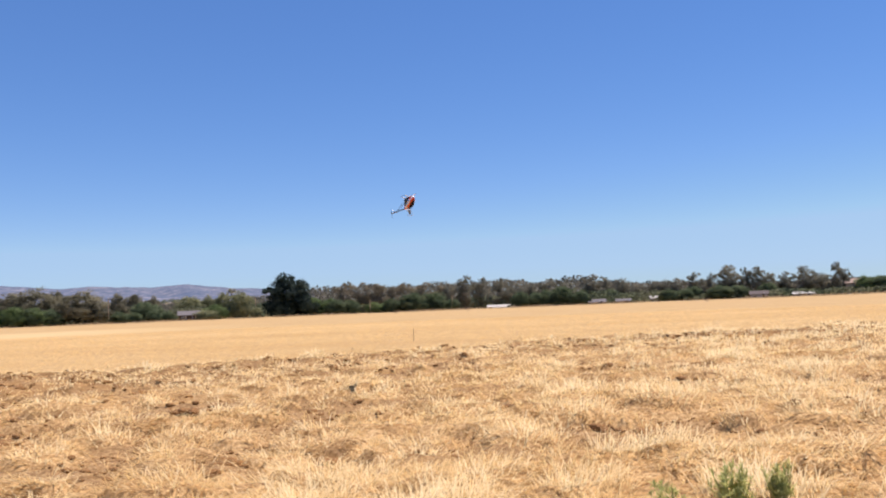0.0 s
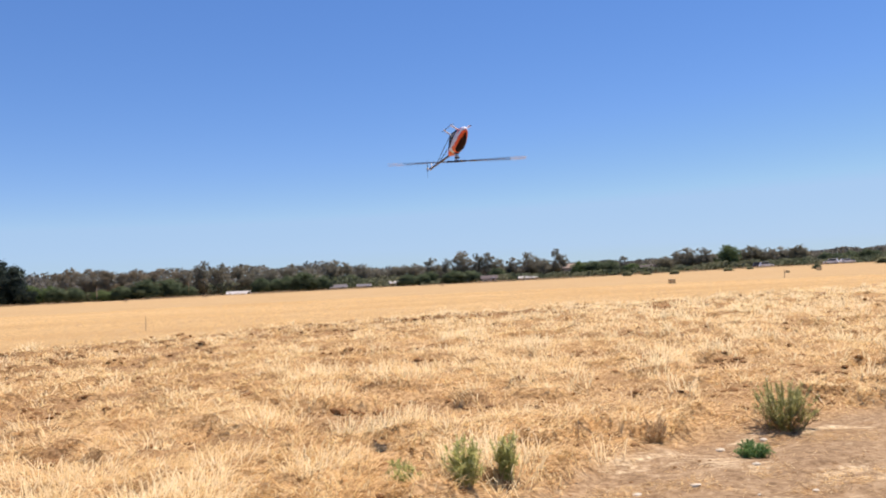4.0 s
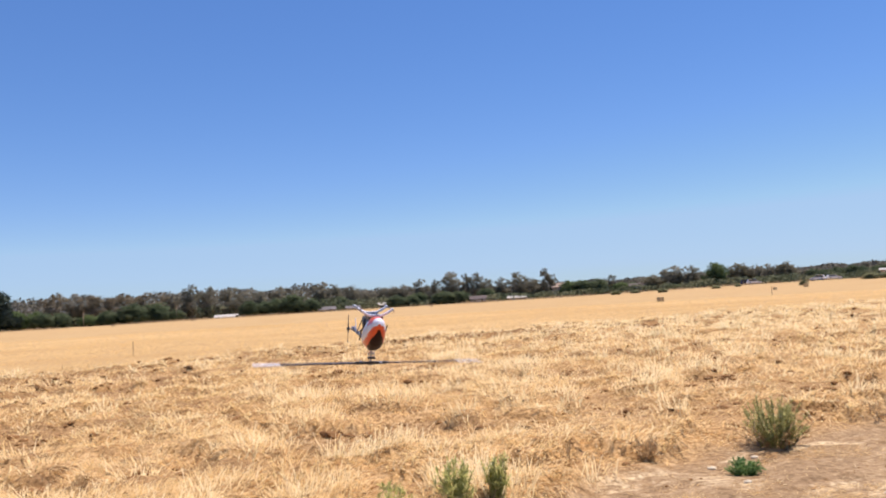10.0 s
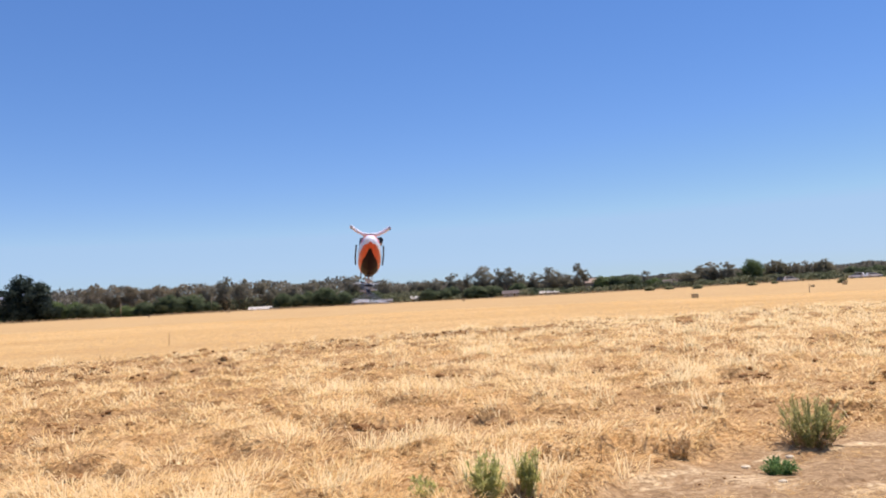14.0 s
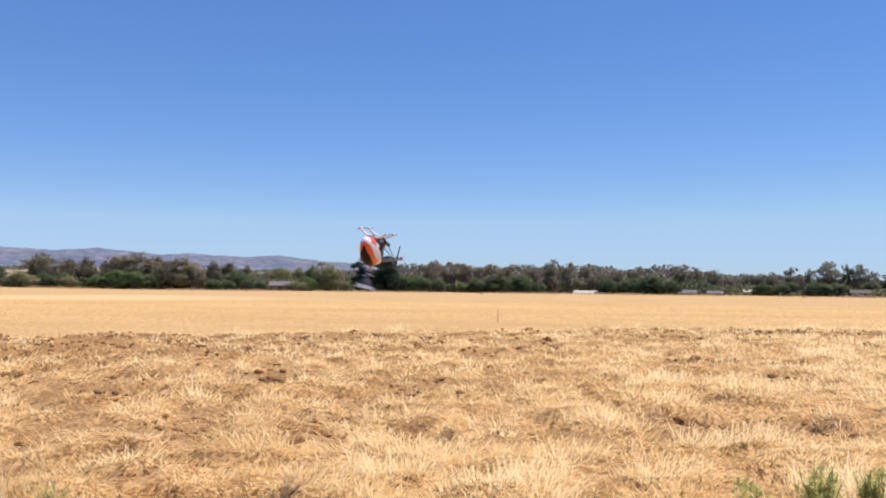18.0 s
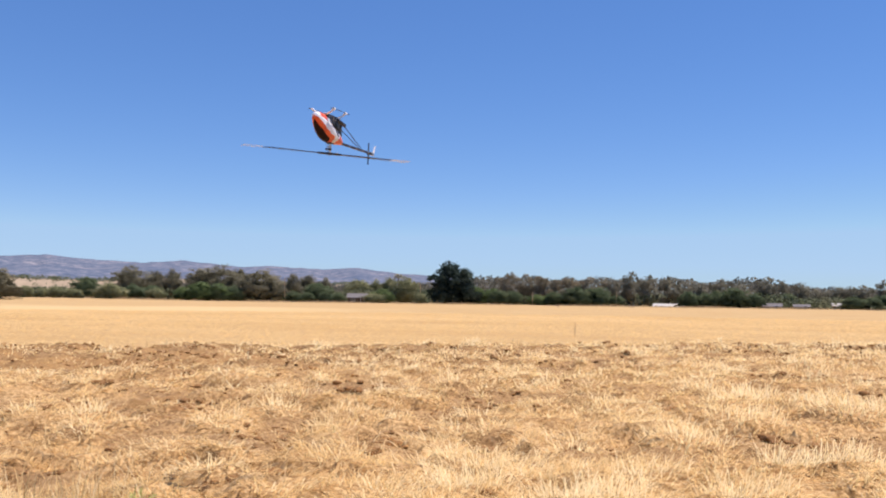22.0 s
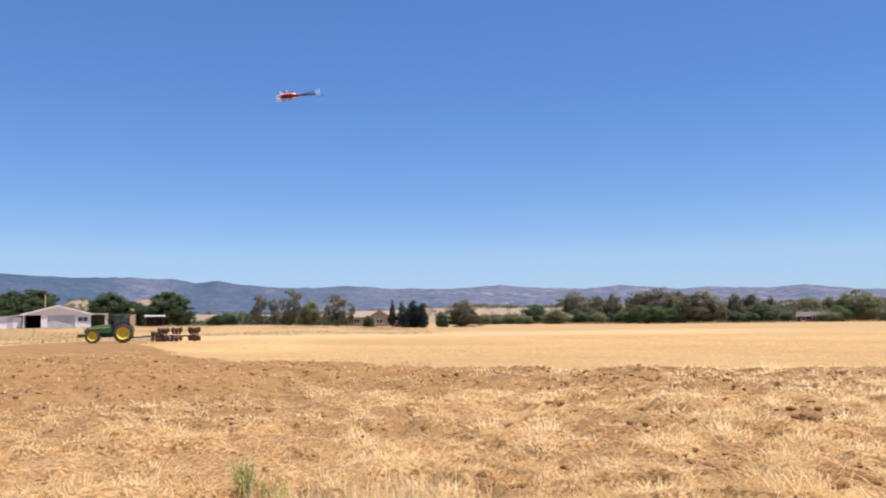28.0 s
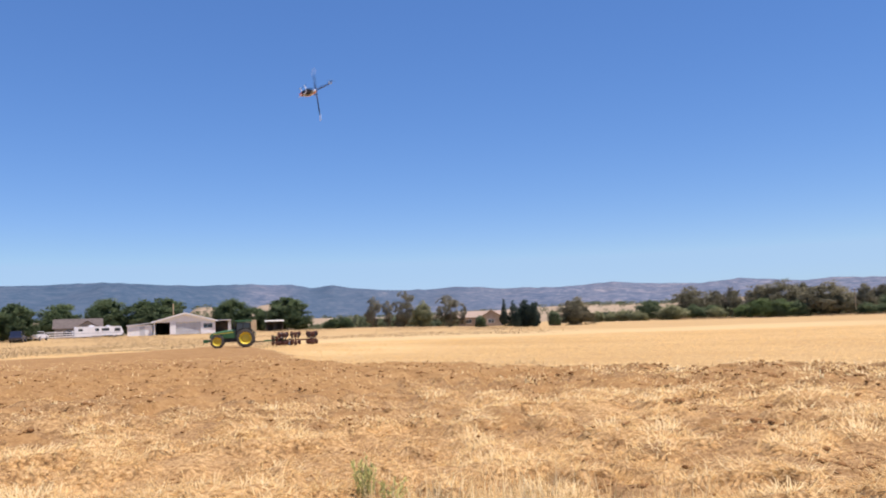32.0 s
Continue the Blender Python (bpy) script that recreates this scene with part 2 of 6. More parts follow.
def tussocks(x, y):
    """The uneven tufts in which the cut grass lies: how deep in a tuft, the way out from its middle, and a number of its own."""
    x, y = np.asarray(x, float), np.asarray(y, float)
    cell = 0.62
    gx, gy = np.floor(x / (cell * 1.35)), np.floor(y / cell)
    best, ox, oy, own = np.zeros(x.shape), np.zeros(x.shape), np.ones(x.shape), np.full(x.shape, 0.5)

    def h(i, j, k):
        n = np.sin(i * 127.1 + j * 311.7 + k * 74.7) * 43758.5453
        return n - np.floor(n)
    for di in (-1, 0, 1):
        for dj in (-1, 0, 1):
            i, j = gx + di, gy + dj
            cx, cy = (i + h(i, j, 1)) * cell * 1.35, (j + h(i, j, 2)) * cell
            rad = (0.22 + 0.42 * h(i, j, 3) ** 1.5) * (h(i, j, 4) < 0.22 + 0.95 * sheet_noise(cx, cy, 2.3, 24))
            dx, dy = x - cx, y - cy
            v = 1 - np.hypot(dx * 0.8, dy) / np.maximum(rad, 0.01)
            take = v > best
            best = np.where(take, v, best)
            ox, oy, own = np.where(take, dx, ox), np.where(take, dy, oy), np.where(take, h(i, j, 5), own)
    return best, np.arctan2(oy, ox), own


def straw_thick(x, y):
    """How thickly the cut straw lies, 0 to 1, in swaths that run across the field."""
    x, y = np.asarray(x, float), np.asarray(y, float)
    base = sheet_noise(x * 0.5, y, 1.0, 21) * 0.5 + sheet_noise(x * 0.7, y, 0.26, 22) * 0.3
    return base + 0.42 * smooth(tussocks(x, y)[0], 0.0, 0.5)


def covers(x, y):
    """Soil, standing grass and bare dirt, 0 to 1 each."""
    x, y = np.asarray(x, float), np.asarray(y, float)
    r = np.hypot(x, y)
    wob = (sheet_noise(x, y, 3.0, 1) - 0.5) * 3.0 + (sheet_noise(x, y, 0.7, 2) - 0.5) * 1.2
    e = y - field_edge(x) + wob * np.clip(r / 30, 0.3, 2.0)
    az = np.degrees(np.arctan2(x, y))
    # ground tilled in front of the tractor, with its own far edge
    far = np.interp(az, [-84, -76, -71, -68, -65, -63.6, -61.5, -60.2, -58.9, -57.4, -54, -50], [70, 75, 80, 87, 95, 101, 99, 82, 60, 44, 35, 36])
    e = np.where(az < -51, r - far + wob * np.clip(r / 25, 1.2, 3.0), e)
    stand = smooth(e, -0.8 - 2.2 * smooth(-az, 50, 56), 1.0 + 2.2 * smooth(-az, 50, 56))
    tilled = smooth(r + wob * 1.6, 18, 25) * smooth(-az, 48, 55) * (1 - stand)
    band = smooth(y - field_edge(x) + 10 + wob * 1.6, -3, 4) * (1 - stand) * (0.25 + 0.45 * smooth(-x, -15, 15) + 0.15 * smooth(-x, 10, 25))
    patch = 1 - smooth(straw_thick(x, y), 0.42, 0.56)
    # soil showing through the straw on the strip nearer by
    thin = smooth(r + wob * 1.5, 11, 15) * smooth(-az, 12, 30) * (1 - stand) * smooth(sheet_noise(x * 0.5, y, 1.6, 33), 0.42, 0.58)
    cx, cy = polar(-66.0, 128.0)
    round_ = np.hypot(x - cx, y - cy) + wob * 0.5
    tracks = smooth(np.sin(round_ * 1.35), 0.35, 0.9) * smooth(r, 32, 46) * (1 - smooth(r, 82, 96))
    tilled = tilled * (1 - 0.32 * tracks)
    soil = np.clip(band + thin * 0.45 + tilled * 0.95 + patch * (0.66 - 0.04 * smooth(az, 0, 20) - 0.14 * smooth(az, 12, 28)) * (1 - stand), 0, 1)
    rows = smooth(sheet_noise(x * 0.10, y + x * 0.06, 1.5, 91) * 0.7 + sheet_noise(x * 0.5, y, 0.7, 92) * 0.3, 0.50, 0.66) * smooth(az, -4, 12) * smooth(r, 15, 21)
    soil = np.clip(soil + 0.45 * rows * (1 - stand), 0, 1)
    left = smooth(-az, 32, 44)
    soil = np.clip(soil + 0.30 * left * smooth(r + wob, 15, 20) * (1 - stand), 0, 1) * (1 - 0.45 * left * (1 - smooth(r + wob, 11.5, 15)))
    edge = np.interp(x, [-40, -9, -5, 2.3, 3.9, 5.3, 7.2, 9.2, 30], [3.0, 4.0, 4.6, 6.3, 7.1, 7.5, 7.9, 7.8, 6.5])
    dirt = smooth(edge - y + wob * 0.35, -0.35, 0.35) * smooth(x, 0.5, 2.2)
    return soil * (1 - dirt), stand * (1 - dirt), dirt


def height(x, y):
    """The lie of the land: flat, with a slow rise far out and small lumps close by."""
    x, y = np.asarray(x, float), np.asarray(y, float)
    r = np.hypot(x, y)
    az = np.degrees(np.arctan2(x, y))
    rise = 1.45 * smooth(r, 95, 165) * smooth(-az, 38, 55) + 0.55 * smooth(r, 150, 280) * (smooth(az, 20, 40) + smooth(-az, 25, 38) * (1 - smooth(-az, 38, 55)))
    soil, stand, dirt = covers(x, y)
    lump = (sheet_noise(x, y, 1.1, 5) - 0.5) * 0.16 + (sheet_noise(x, y, 0.4, 6) - 0.5) * 0.11 + (sheet_noise(x, y, 0.15, 7) - 0.5) * 0.05
    lump = lump + 0.13 * smooth(straw_thick(x, y), 0.45, 0.85) * (1 - dirt)
    # broken, cloddy relief where soil shows
    lump = lump + soil * ((sheet_noise(x, y, 0.21, 8) - 0.5) * 0.13 + (sheet_noise(x, y, 0.09, 9) - 0.5) * 0.08)
    near = (1 - smooth(r, 40, 90)) * (1 - 0.6 * dirt) * (1 - 0.8 * stand)
    return rise + lump * near - 0.07 * dirt


def gz(x, y):
    return float(height(x, y))


def mesh_object(name, verts, faces, mat, parent=None, tones=None, shade=False):
    me = bpy.data.meshes.new(name)
    me.from_pydata(verts, [], faces)
    me.materials.append(mat)
    if tones is not None:
        me.attributes.new("tone", "FLOAT", "POINT").data.foreach_set("value", np.asarray(tones, np.float32))
    if shade:
        me.shade_smooth()
    ob = new(name, me)
    ob.parent = parent
    return ob


def bulk_mesh(name, verts, tri, mat, tones, quads=None):
    """A large mesh from arrays."""
    me = bpy.data.meshes.new(name)
    nt_, nq = len(tri), 0 if quads is None else len(quads)
    me.vertices.add(len(verts))
    me.vertices.foreach_set("co", np.asarray(verts, np.float32).ravel())
    loops = np.asarray(tri, np.int32).ravel() if nq == 0 else np.concatenate([np.asarray(tri, np.int32).ravel(), np.asarray(quads, np.int32).ravel()])
    me.loops.add(len(loops))
    me.loops.foreach_set("vertex_index", loops)
    starts = np.concatenate([np.arange(nt_) * 3, nt_ * 3 + np.arange(nq) * 4]).astype(np.int32)
    me.polygons.add(nt_ + nq)
    me.polygons.foreach_set("loop_start", starts)
    me.update(calc_edges=True)
    me.materials.append(mat)
    me.attributes.new("tone", "FLOAT", "POINT").data.foreach_set("value", np.asarray(tones, np.float32))
    return me


def part(name, bm, material, parent, label="", shade=False):
    me = bpy.data.meshes.new(name)
    bmesh.ops.recalc_face_normals(bm, faces=bm.faces)
    bm.to_mesh(me)
    bm.free()
    me.materials.append(material)
    if shade:
        me.shade_smooth()
        me.set_sharp_from_angle(angle=radians(40))
    ob = new(name, me)
    ob.parent = parent
    if label:
        ob["label"] = label
    return ob


def box(c, s, bevel=0.0, rot=(0, 0, 0), bm=None):
    bm = bm or bmesh.new()
    made = bmesh.ops.create_cube(bm, size=1, matrix=pose(*c, *rot) @ Matrix.Diagonal((*s, 1)))
    if bevel:
        es = {e for v in made["verts"] for e in v.link_edges}
        bmesh.ops.bevel(bm, geom=list(es), offset=bevel, segments=2, affect="EDGES", profile=0.6)
    return bm


def rod(a, b, r0, r1=None, seg=10, bm=None, caps=True):
    bm = bm or bmesh.new()
    a, b = Vector(a), Vector(b)
    d = b - a
    m = Matrix.Translation((a + b) / 2) @ d.to_track_quat("Z", "Y").to_matrix().to_4x4()
    bmesh.ops.create_cone(bm, cap_ends=caps, segments=seg, radius1=r0, radius2=r0 if r1 is None else r1, depth=d.length, matrix=m)
    return bm


def tube(points, r, seg=8, bm=None):
    bm = bm or bmesh.new()
    for a, b in zip(points, points[1:]):
        rod(a, b, r, seg=seg, bm=bm)
    return bm


def lathe(profile, axis="Y", seg=24, at=(0, 0, 0), bm=None):
    """A ring of (radius, offset along the axis) pairs turned round the axis."""
    bm = bm or bmesh.new()
    rings = []
    for rad, off in profile:
        ring = []
        for k in range(seg):
            a = 2 * math.pi * k / seg
            c, s = rad * math.cos(a), rad * math.sin(a)
            p = {"X": (off, c, s), "Y": (c, off, s), "Z": (c, s, off)}[axis]
            ring.append(bm.verts.new(Vector(p) + Vector(at)))
        rings.append(ring)
    for a, b in zip(rings, rings[1:]):
        for k in range(seg):
            bm.faces.new((a[k], a[(k + 1) % seg], b[(k + 1) % seg], b[k]))
    return bm


def prism(outline, y0, y1, bm=None):
    """An outline in x and z, carried from y0 to y1."""
    bm = bm or bmesh.new()
    front = [bm.verts.new((x, y0, z)) for x, z in outline]
    back = [bm.verts.new((x, y1, z)) for x, z in outline]
    bm.faces.new(front)
    bm.faces.new(back[::-1])
    n = len(outline)
    for k in range(n):
        bm.faces.new((front[k], front[(k + 1) % n], back[(k + 1) % n], back[k]))
    return bm


def thing(name, label, category, m=None, group="", kind=""):
    ob = new(name)
    ob.empty_display_size = 0.2
    if m is not None:
        ob.matrix_basis = m
    return tagged(ob, label, category, group, kind)


def spot(az, d, turn=0.0, sink=0.0):
    """A pose on the ground: x to the right of the line of sight, y away from the camera."""
    x, y = polar(az, d)
    return pose(x, y, gz(x, y) - sink, 0, 0, -az + turn)


# ---- the ground ----
def build_ground():
    radii = np.concatenate([np.arange(0.0, 5.0, 0.2), np.arange(5.0, 14.0, 0.08), np.arange(14.0, 40.0, 0.2), np.geomspace(40.0, 400.0, 90), np.geomspace(430.0, 4600.0, 22)])
    azs = np.concatenate([np.arange(-90, 62, 0.5), np.arange(62, 270, 2.0)])
    R, A = np.meshgrid(radii, np.radians(azs), indexing="ij")
    X, Y = R * np.sin(A), R * np.cos(A)
    Zs = height(X, Y)
    nr, na = R.shape
    verts = np.stack([X, Y, Zs], -1).reshape(-1, 3)
    i, j = np.meshgrid(np.arange(nr - 1), np.arange(na), indexing="ij")
    k = (j + 1) % na
    quads = np.stack([i * na + j, i * na + k, (i + 1) * na + k, (i + 1) * na + j], -1).reshape(-1, 4)
    me = bulk_mesh("ground", verts, np.zeros((0, 3), np.int32), GROUND, np.zeros(len(verts)), quads[:, ::-1])
    soil, stand, dirt = covers(verts[:, 0], verts[:, 1])
    rr = np.hypot(verts[:, 0], verts[:, 1]) + (sheet_noise(verts[:, 0], verts[:, 1], 22.0, 81) - 0.5) * 22
    pale = 0.6 * smooth(rr, 76, 104) * (1 - smooth(rr, 122, 150)) * smooth(-np.degrees(np.arctan2(verts[:, 0], verts[:, 1])), 12, 26) * (1 - smooth(-verts[:, 0], 85, 105))
    az, rv = np.degrees(np.arctan2(verts[:, 0], verts[:, 1])), np.hypot(verts[:, 0], verts[:, 1])
    swath = smooth(az, -60, -56.5) * (1 - smooth(az, -52, -45)) * smooth(rv, 42, 58) * (1 - smooth(rv, 84, 100)) * smooth(sheet_noise(verts[:, 0], verts[:, 1], 5.0, 83), 0.2, 0.6)
    pale = np.maximum(pale, swath)
    col = np.stack([soil, stand, dirt, pale], -1).astype(np.float32)
    me.attributes.new("cover", "FLOAT_COLOR", "POINT").data.foreach_set("color", col.ravel())
    me.shade_smooth()
    me.validate()
    tagged(new("ground", me), "flat dry field with mown straw and tilled brown soil", "ground", kind="structure")


def blades(name, x, y, tall, lean, width, tone, mat, label, category, sink=0.0, joints=True, heading=None, droop=None):
    """Many single blades as one mesh: each a bent, tapering strip."""
    n = len(x)
    rng = np.random.default_rng(len(x))
    a = rng.uniform(0, 2 * math.pi, n) if heading is None else heading
    out = np.stack([np.cos(a), np.sin(a)], -1)
    side = np.stack([-np.sin(a), np.cos(a)], -1) * (width / 2)[:, None]
    z0 = height(x, y) - sink
    base = np.stack([x, y, z0], -1)
    up, flat = tall * np.cos(lean), tall * np.sin(lean)

    def at(f, bend):
        p = base.copy()
        p[:, :2] += out * (flat * bend)[:, None]
        p[:, 2] += up * f
        return p
    s3 = np.concatenate([side, np.zeros((n, 1))], -1)
    if joints:
        d_ = np.zeros(n) if droop is None else droop
        p1, p2 = at(0.62 + 0.3 * d_, 0.42), at(1.0 - 0.35 * d_, 1.0)
        v = np.stack([base - s3, base + s3, p1 + s3 * 0.75, p1 - s3 * 0.75, p2], 1).reshape(-1, 3)
        o = np.arange(n) * 5
        quads, tri = np.stack([o, o + 1, o + 2, o + 3], -1), np.stack([o + 3, o + 2, o + 4], -1)
        me = bulk_mesh(name, v, tri, mat, np.repeat(tone, 5), quads)
    else:
        v = np.stack([base - s3, base + s3, at(1.0, 1.0)], 1).reshape(-1, 3)
        o = np.arange(n) * 3
        me = bulk_mesh(name, v, np.stack([o, o + 1, o + 2], -1), mat, np.repeat(tone, 3))
    return tagged(new(name, me), label, category, kind="stuff")


def fan(rng, n, r0, r1, power=1.0, az0=-84.0, az1=58.0):
    """Points in a fan before the camera, thinner further out."""
    u = rng.uniform(0, 1, n)
    r = (r0 ** power + u * (r1 ** power - r0 ** power)) ** (1 / power)
    a = np.radians(rng.uniform(az0, az1, n))
    return r * np.sin(a), r * np.cos(a), r


def build_straw():
    rng = np.random.default_rng(11)
    # tufts that fall outwards from their middle, and loose straw matted between them
    x, y, r = fan(rng, 900000, 4.8, 56.0, 1.05)
    wx, wy, wr = fan(rng, 60000, 1.0, 9.0, 1.6, -180.0, 180.0)
    x, y, r = np.concatenate([x, wx]), np.concatenate([y, wy]), np.concatenate([r, np.maximum(wr, 5.0)])
    soil, stand, dirt = covers(x, y)
    deep, way, own = tussocks(x, y)
    loose = rng.uniform(0, 1, len(x)) < 0.45
    thickly = 1 + 0.5 * smooth(np.degrees(np.arctan2(x, y)), 0, 20) + 0.45 * smooth(-np.degrees(np.arctan2(x, y)), 32, 44) * (1 - smooth(r, 12, 15.5))
    wish = np.where(loose, np.clip((1.10 - soil) ** 1.1, 0.10, 1) * smooth(sheet_noise(x * 0.7, y, 0.33, 43), 0.10, 0.55), np.clip(deep * 3.2, 0, 1) * (1.0 - 0.75 * smooth(soil, 0.75, 0.95)) * (1 - 0.8 * smooth(-np.degrees(np.arctan2(x, y)), 36, 52) * smooth(r, 15, 19)))
    keep = rng.uniform(0, 1, len(x)) < wish * thickly * (1 - stand) * (1 - dirt) ** 1.5
    x, y, r, deep, way, own, loose = (v[keep] for v in (x, y, r, deep, way, own, loose))
    n = len(x)
    right = smooth(np.degrees(np.arctan2(x, y)), 0, 20)
    upright = own + 0.30 * right
    left = smooth(-np.degrees(np.arctan2(x, y)), 12, 40)
    lean = np.where(loose, np.clip(rng.normal(1.38, 0.14, n), 0.7, 1.54), np.clip(1.46 - 0.38 * deep - 0.42 * smooth(upright, 0.78, 1.15) + 0.10 * left + rng.normal(0, 0.15, n), 0.35, 1.54))
    tall = np.where(loose, rng.uniform(0.08, 0.34, n), rng.uniform(0.14, 0.40, n) * (0.72 + 0.35 * own - 0.03 * right - 0.15 * left))
    drift = (sheet_noise(x, y, 2.6, 41) - 0.5) * 7.0
    heading = np.where(loose, drift + rng.normal(0, 0.9, n), way + rng.normal(0, 0.65, n) + 1.1 * np.sin(drift + (own - 0.5) * 3 - way))
    tone = np.clip(0.63 + rng.normal(0, 0.15, n) + (own - 0.5) * 0.34 + np.where(loose, -0.06, 0.25 * deep) + 0.04 * right + 0.08 * smooth(np.degrees(np.arctan2(x, y)), 12, 28) - 0.07 * left, 0.16, 1)
    blades("straw_litter", x, y, tall, lean, np.where(loose, 0.005, 0.0038) + 0.00054 * r, tone, STRAW, "pale yellow cut straw and stubble matted over the soil", "straw", 0.015, heading=heading, droop=np.where(loose, 0.0, rng.uniform(0, 0.9, n)))
    # standing dry grass beyond the worked strip
    x, y, r = fan(rng, 330000, 20.0, 95.0, 1.25)
    soil, stand, dirt = covers(x, y)
    keep = rng.uniform(0, 1, len(x)) < stand
    x, y, r = x[keep], y[keep], r[keep]
    n = len(x)
    patch = sheet_noise(x, y, 9.0, 31)
    tall = rng.uniform(0.14, 0.25, n) * (0.8 + 0.4 * patch)
    streaks = sheet_noise(x * 0.06, y, 1.6, 32)
    tone = np.clip(rng.normal(0.45, 0.05, n) + (patch - 0.5) * 0.35 + (streaks - 0.5) * 0.5, 0, 1)
    blades("standing_grass", x, y, tall * 2.2, np.clip(rng.normal(1.36, 0.09, n), 0.8, 1.5), 0.006 + 0.0006 * r, tone, STAND, "golden standing dry wild grass", "grass", 0.02, joints=False)
    # a ragged upright fringe where the worked strip meets it
    x, y, r = fan(rng, 260000, 18.0, 52.0, 1.2)
    soil, stand, dirt = covers(x, y)
    keep = (rng.uniform(0, 1, len(x)) < stand * (1 - stand) * 2.2 * smooth(sheet_noise(x, y, 0.7, 36), 0.35, 0.6)) & (np.degrees(np.arctan2(x, y)) > -52)
    x, y, r = x[keep], y[keep], r[keep]
    n = len(x)
    blades("standing_grass", x, y, rng.uniform(0.10, 0.30, n), np.abs(rng.normal(0.35, 0.3, n)), 0.006 + 0.0006 * r, np.clip(rng.normal(0.65, 0.15, n), 0, 1), STAND, "golden standing dry wild grass", "grass", 0.02, joints=False)
    x, y, r = fan(rng, 120000, 90.0, 300.0, 1.3)
    soil, stand, dirt = covers(x, y)
    keep = rng.uniform(0, 1, len(x)) < stand
    x, y, r = x[keep], y[keep], r[keep]
    n = len(x)
    patch = sheet_noise(x, y, 30.0, 33)
    band = smooth(r, 80, 104) * (1 - smooth(r, 120, 146)) * 0.14 * smooth(-x, 15, 40)
    blades("standing_grass", x, y, rng.uniform(0.12, 0.22, n) * (0.7 + 0.5 * patch), np.clip(rng.normal(1.38, 0.08, n), 0.8, 1.5), 0.012 + 0.0009 * r,
           np.clip(rng.normal(0.38, 0.05, n) + (patch - 0.5) * 0.4 + band, 0, 1), STAND, "golden standing dry wild grass", "grass", 0.02, joints=False)
    # ragged taller stalks on the rising ground by the farm
    az = rng.uniform(-82, -38, 62000)
    d = rng.uniform(80, 178, len(az))
    x, y = d * np.sin(np.radians(az)), d * np.cos(np.radians(az))
    soil, stand, dirt = covers(x, y)
    keep = (rng.uniform(0, 1, len(x)) < stand * smooth(-az, 38, 46)) & (sheet_noise(x, y, 7.0, 35) > 0.36) & ((az < -58) | (d > 106 + 10 * sheet_noise(x, y, 4.0, 40)))
    x, y = x[keep], y[keep]
    n = len(x)
    blades("dry_weeds", x, y, rng.uniform(0.2, 0.6, n), np.abs(rng.normal(1.05, 0.25, n)).clip(0, 1.5), np.full(n, 0.055), np.clip(rng.normal(0.6, 0.2, n) - 0.5 * smooth(sheet_noise(x, y, 3.0, 39), 0.6, 0.8), 0, 1), BANKWEED, "brown dry weeds on the bank below the farm", "weeds", 0.02, joints=False)
    # pale dry weeds along the foot of the trees
    az = rng.uniform(-41, 58, 26000)
    d = rng.uniform(262, 280, len(az))
    x, y = d * np.sin(np.radians(az)), d * np.cos(np.radians(az))
    keep = sheet_noise(x, y, 9.0, 44) * 0.6 + sheet_noise(x, y, 2.5, 45) * 0.4 > 0.48
    x, y = x[keep], y[keep]
    n = len(x)
    blades("dry_weeds", x, y, rng.uniform(0.3, 1.1, n), np.abs(rng.normal(0.7, 0.35, n)), np.full(n, 0.12), rng.uniform(0.3, 1, n), BANKWEED, "pale dry weeds at the foot of the treeline", "weeds", 0.02, joints=False)
    # the near left margin: long dry grass at the camera's feet
    x, y, r = fan(rng, 26000, 4.6, 7.6, 1.0, -80.0, -26.0)
    az = np.degrees(np.arctan2(x, y))
    clump = sheet_noise(x, y, 0.6, 37) * 0.6 + sheet_noise(x, y, 0.2, 38) * 0.4
    keep = rng.uniform(0, 1, len(x)) < smooth(7.6 - r + (clump - 0.5) * 2.4, 0.1, 1.6) * smooth(-az, 27, 42) * np.clip(clump * 3 - 0.8, 0.1, 1)
    x, y, r, clump = x[keep], y[keep], r[keep], clump[keep]
    n = len(x)
    blades("margin_grass", x, y, rng.gamma(6.0, 0.05, n).clip(0.1, 0.55), np.abs(rng.normal(0.6, 0.4, n)).clip(0, 1.4), rng.uniform(0.003, 0.007, n), np.clip(rng.normal(0.62, 0.2, n) + (clump - 0.5) * 0.6, 0, 1), STRAW, "long pale dry grass on the field margin", "grass", 0.02)


def clod(rng, size, fine=2):
    bm = bmesh.new()
    bmesh.ops.create_icosphere(bm, subdivisions=fine, radius=size)
    off = Vector(rng.uniform(-50, 50, 3))
    for v in bm.verts:
        v.co *= 0.7 + 0.9 * (noise.noise(v.co * (1.6 / size) + off) * 0.5 + 0.5)
        v.co.z *= 0.55
    return bm


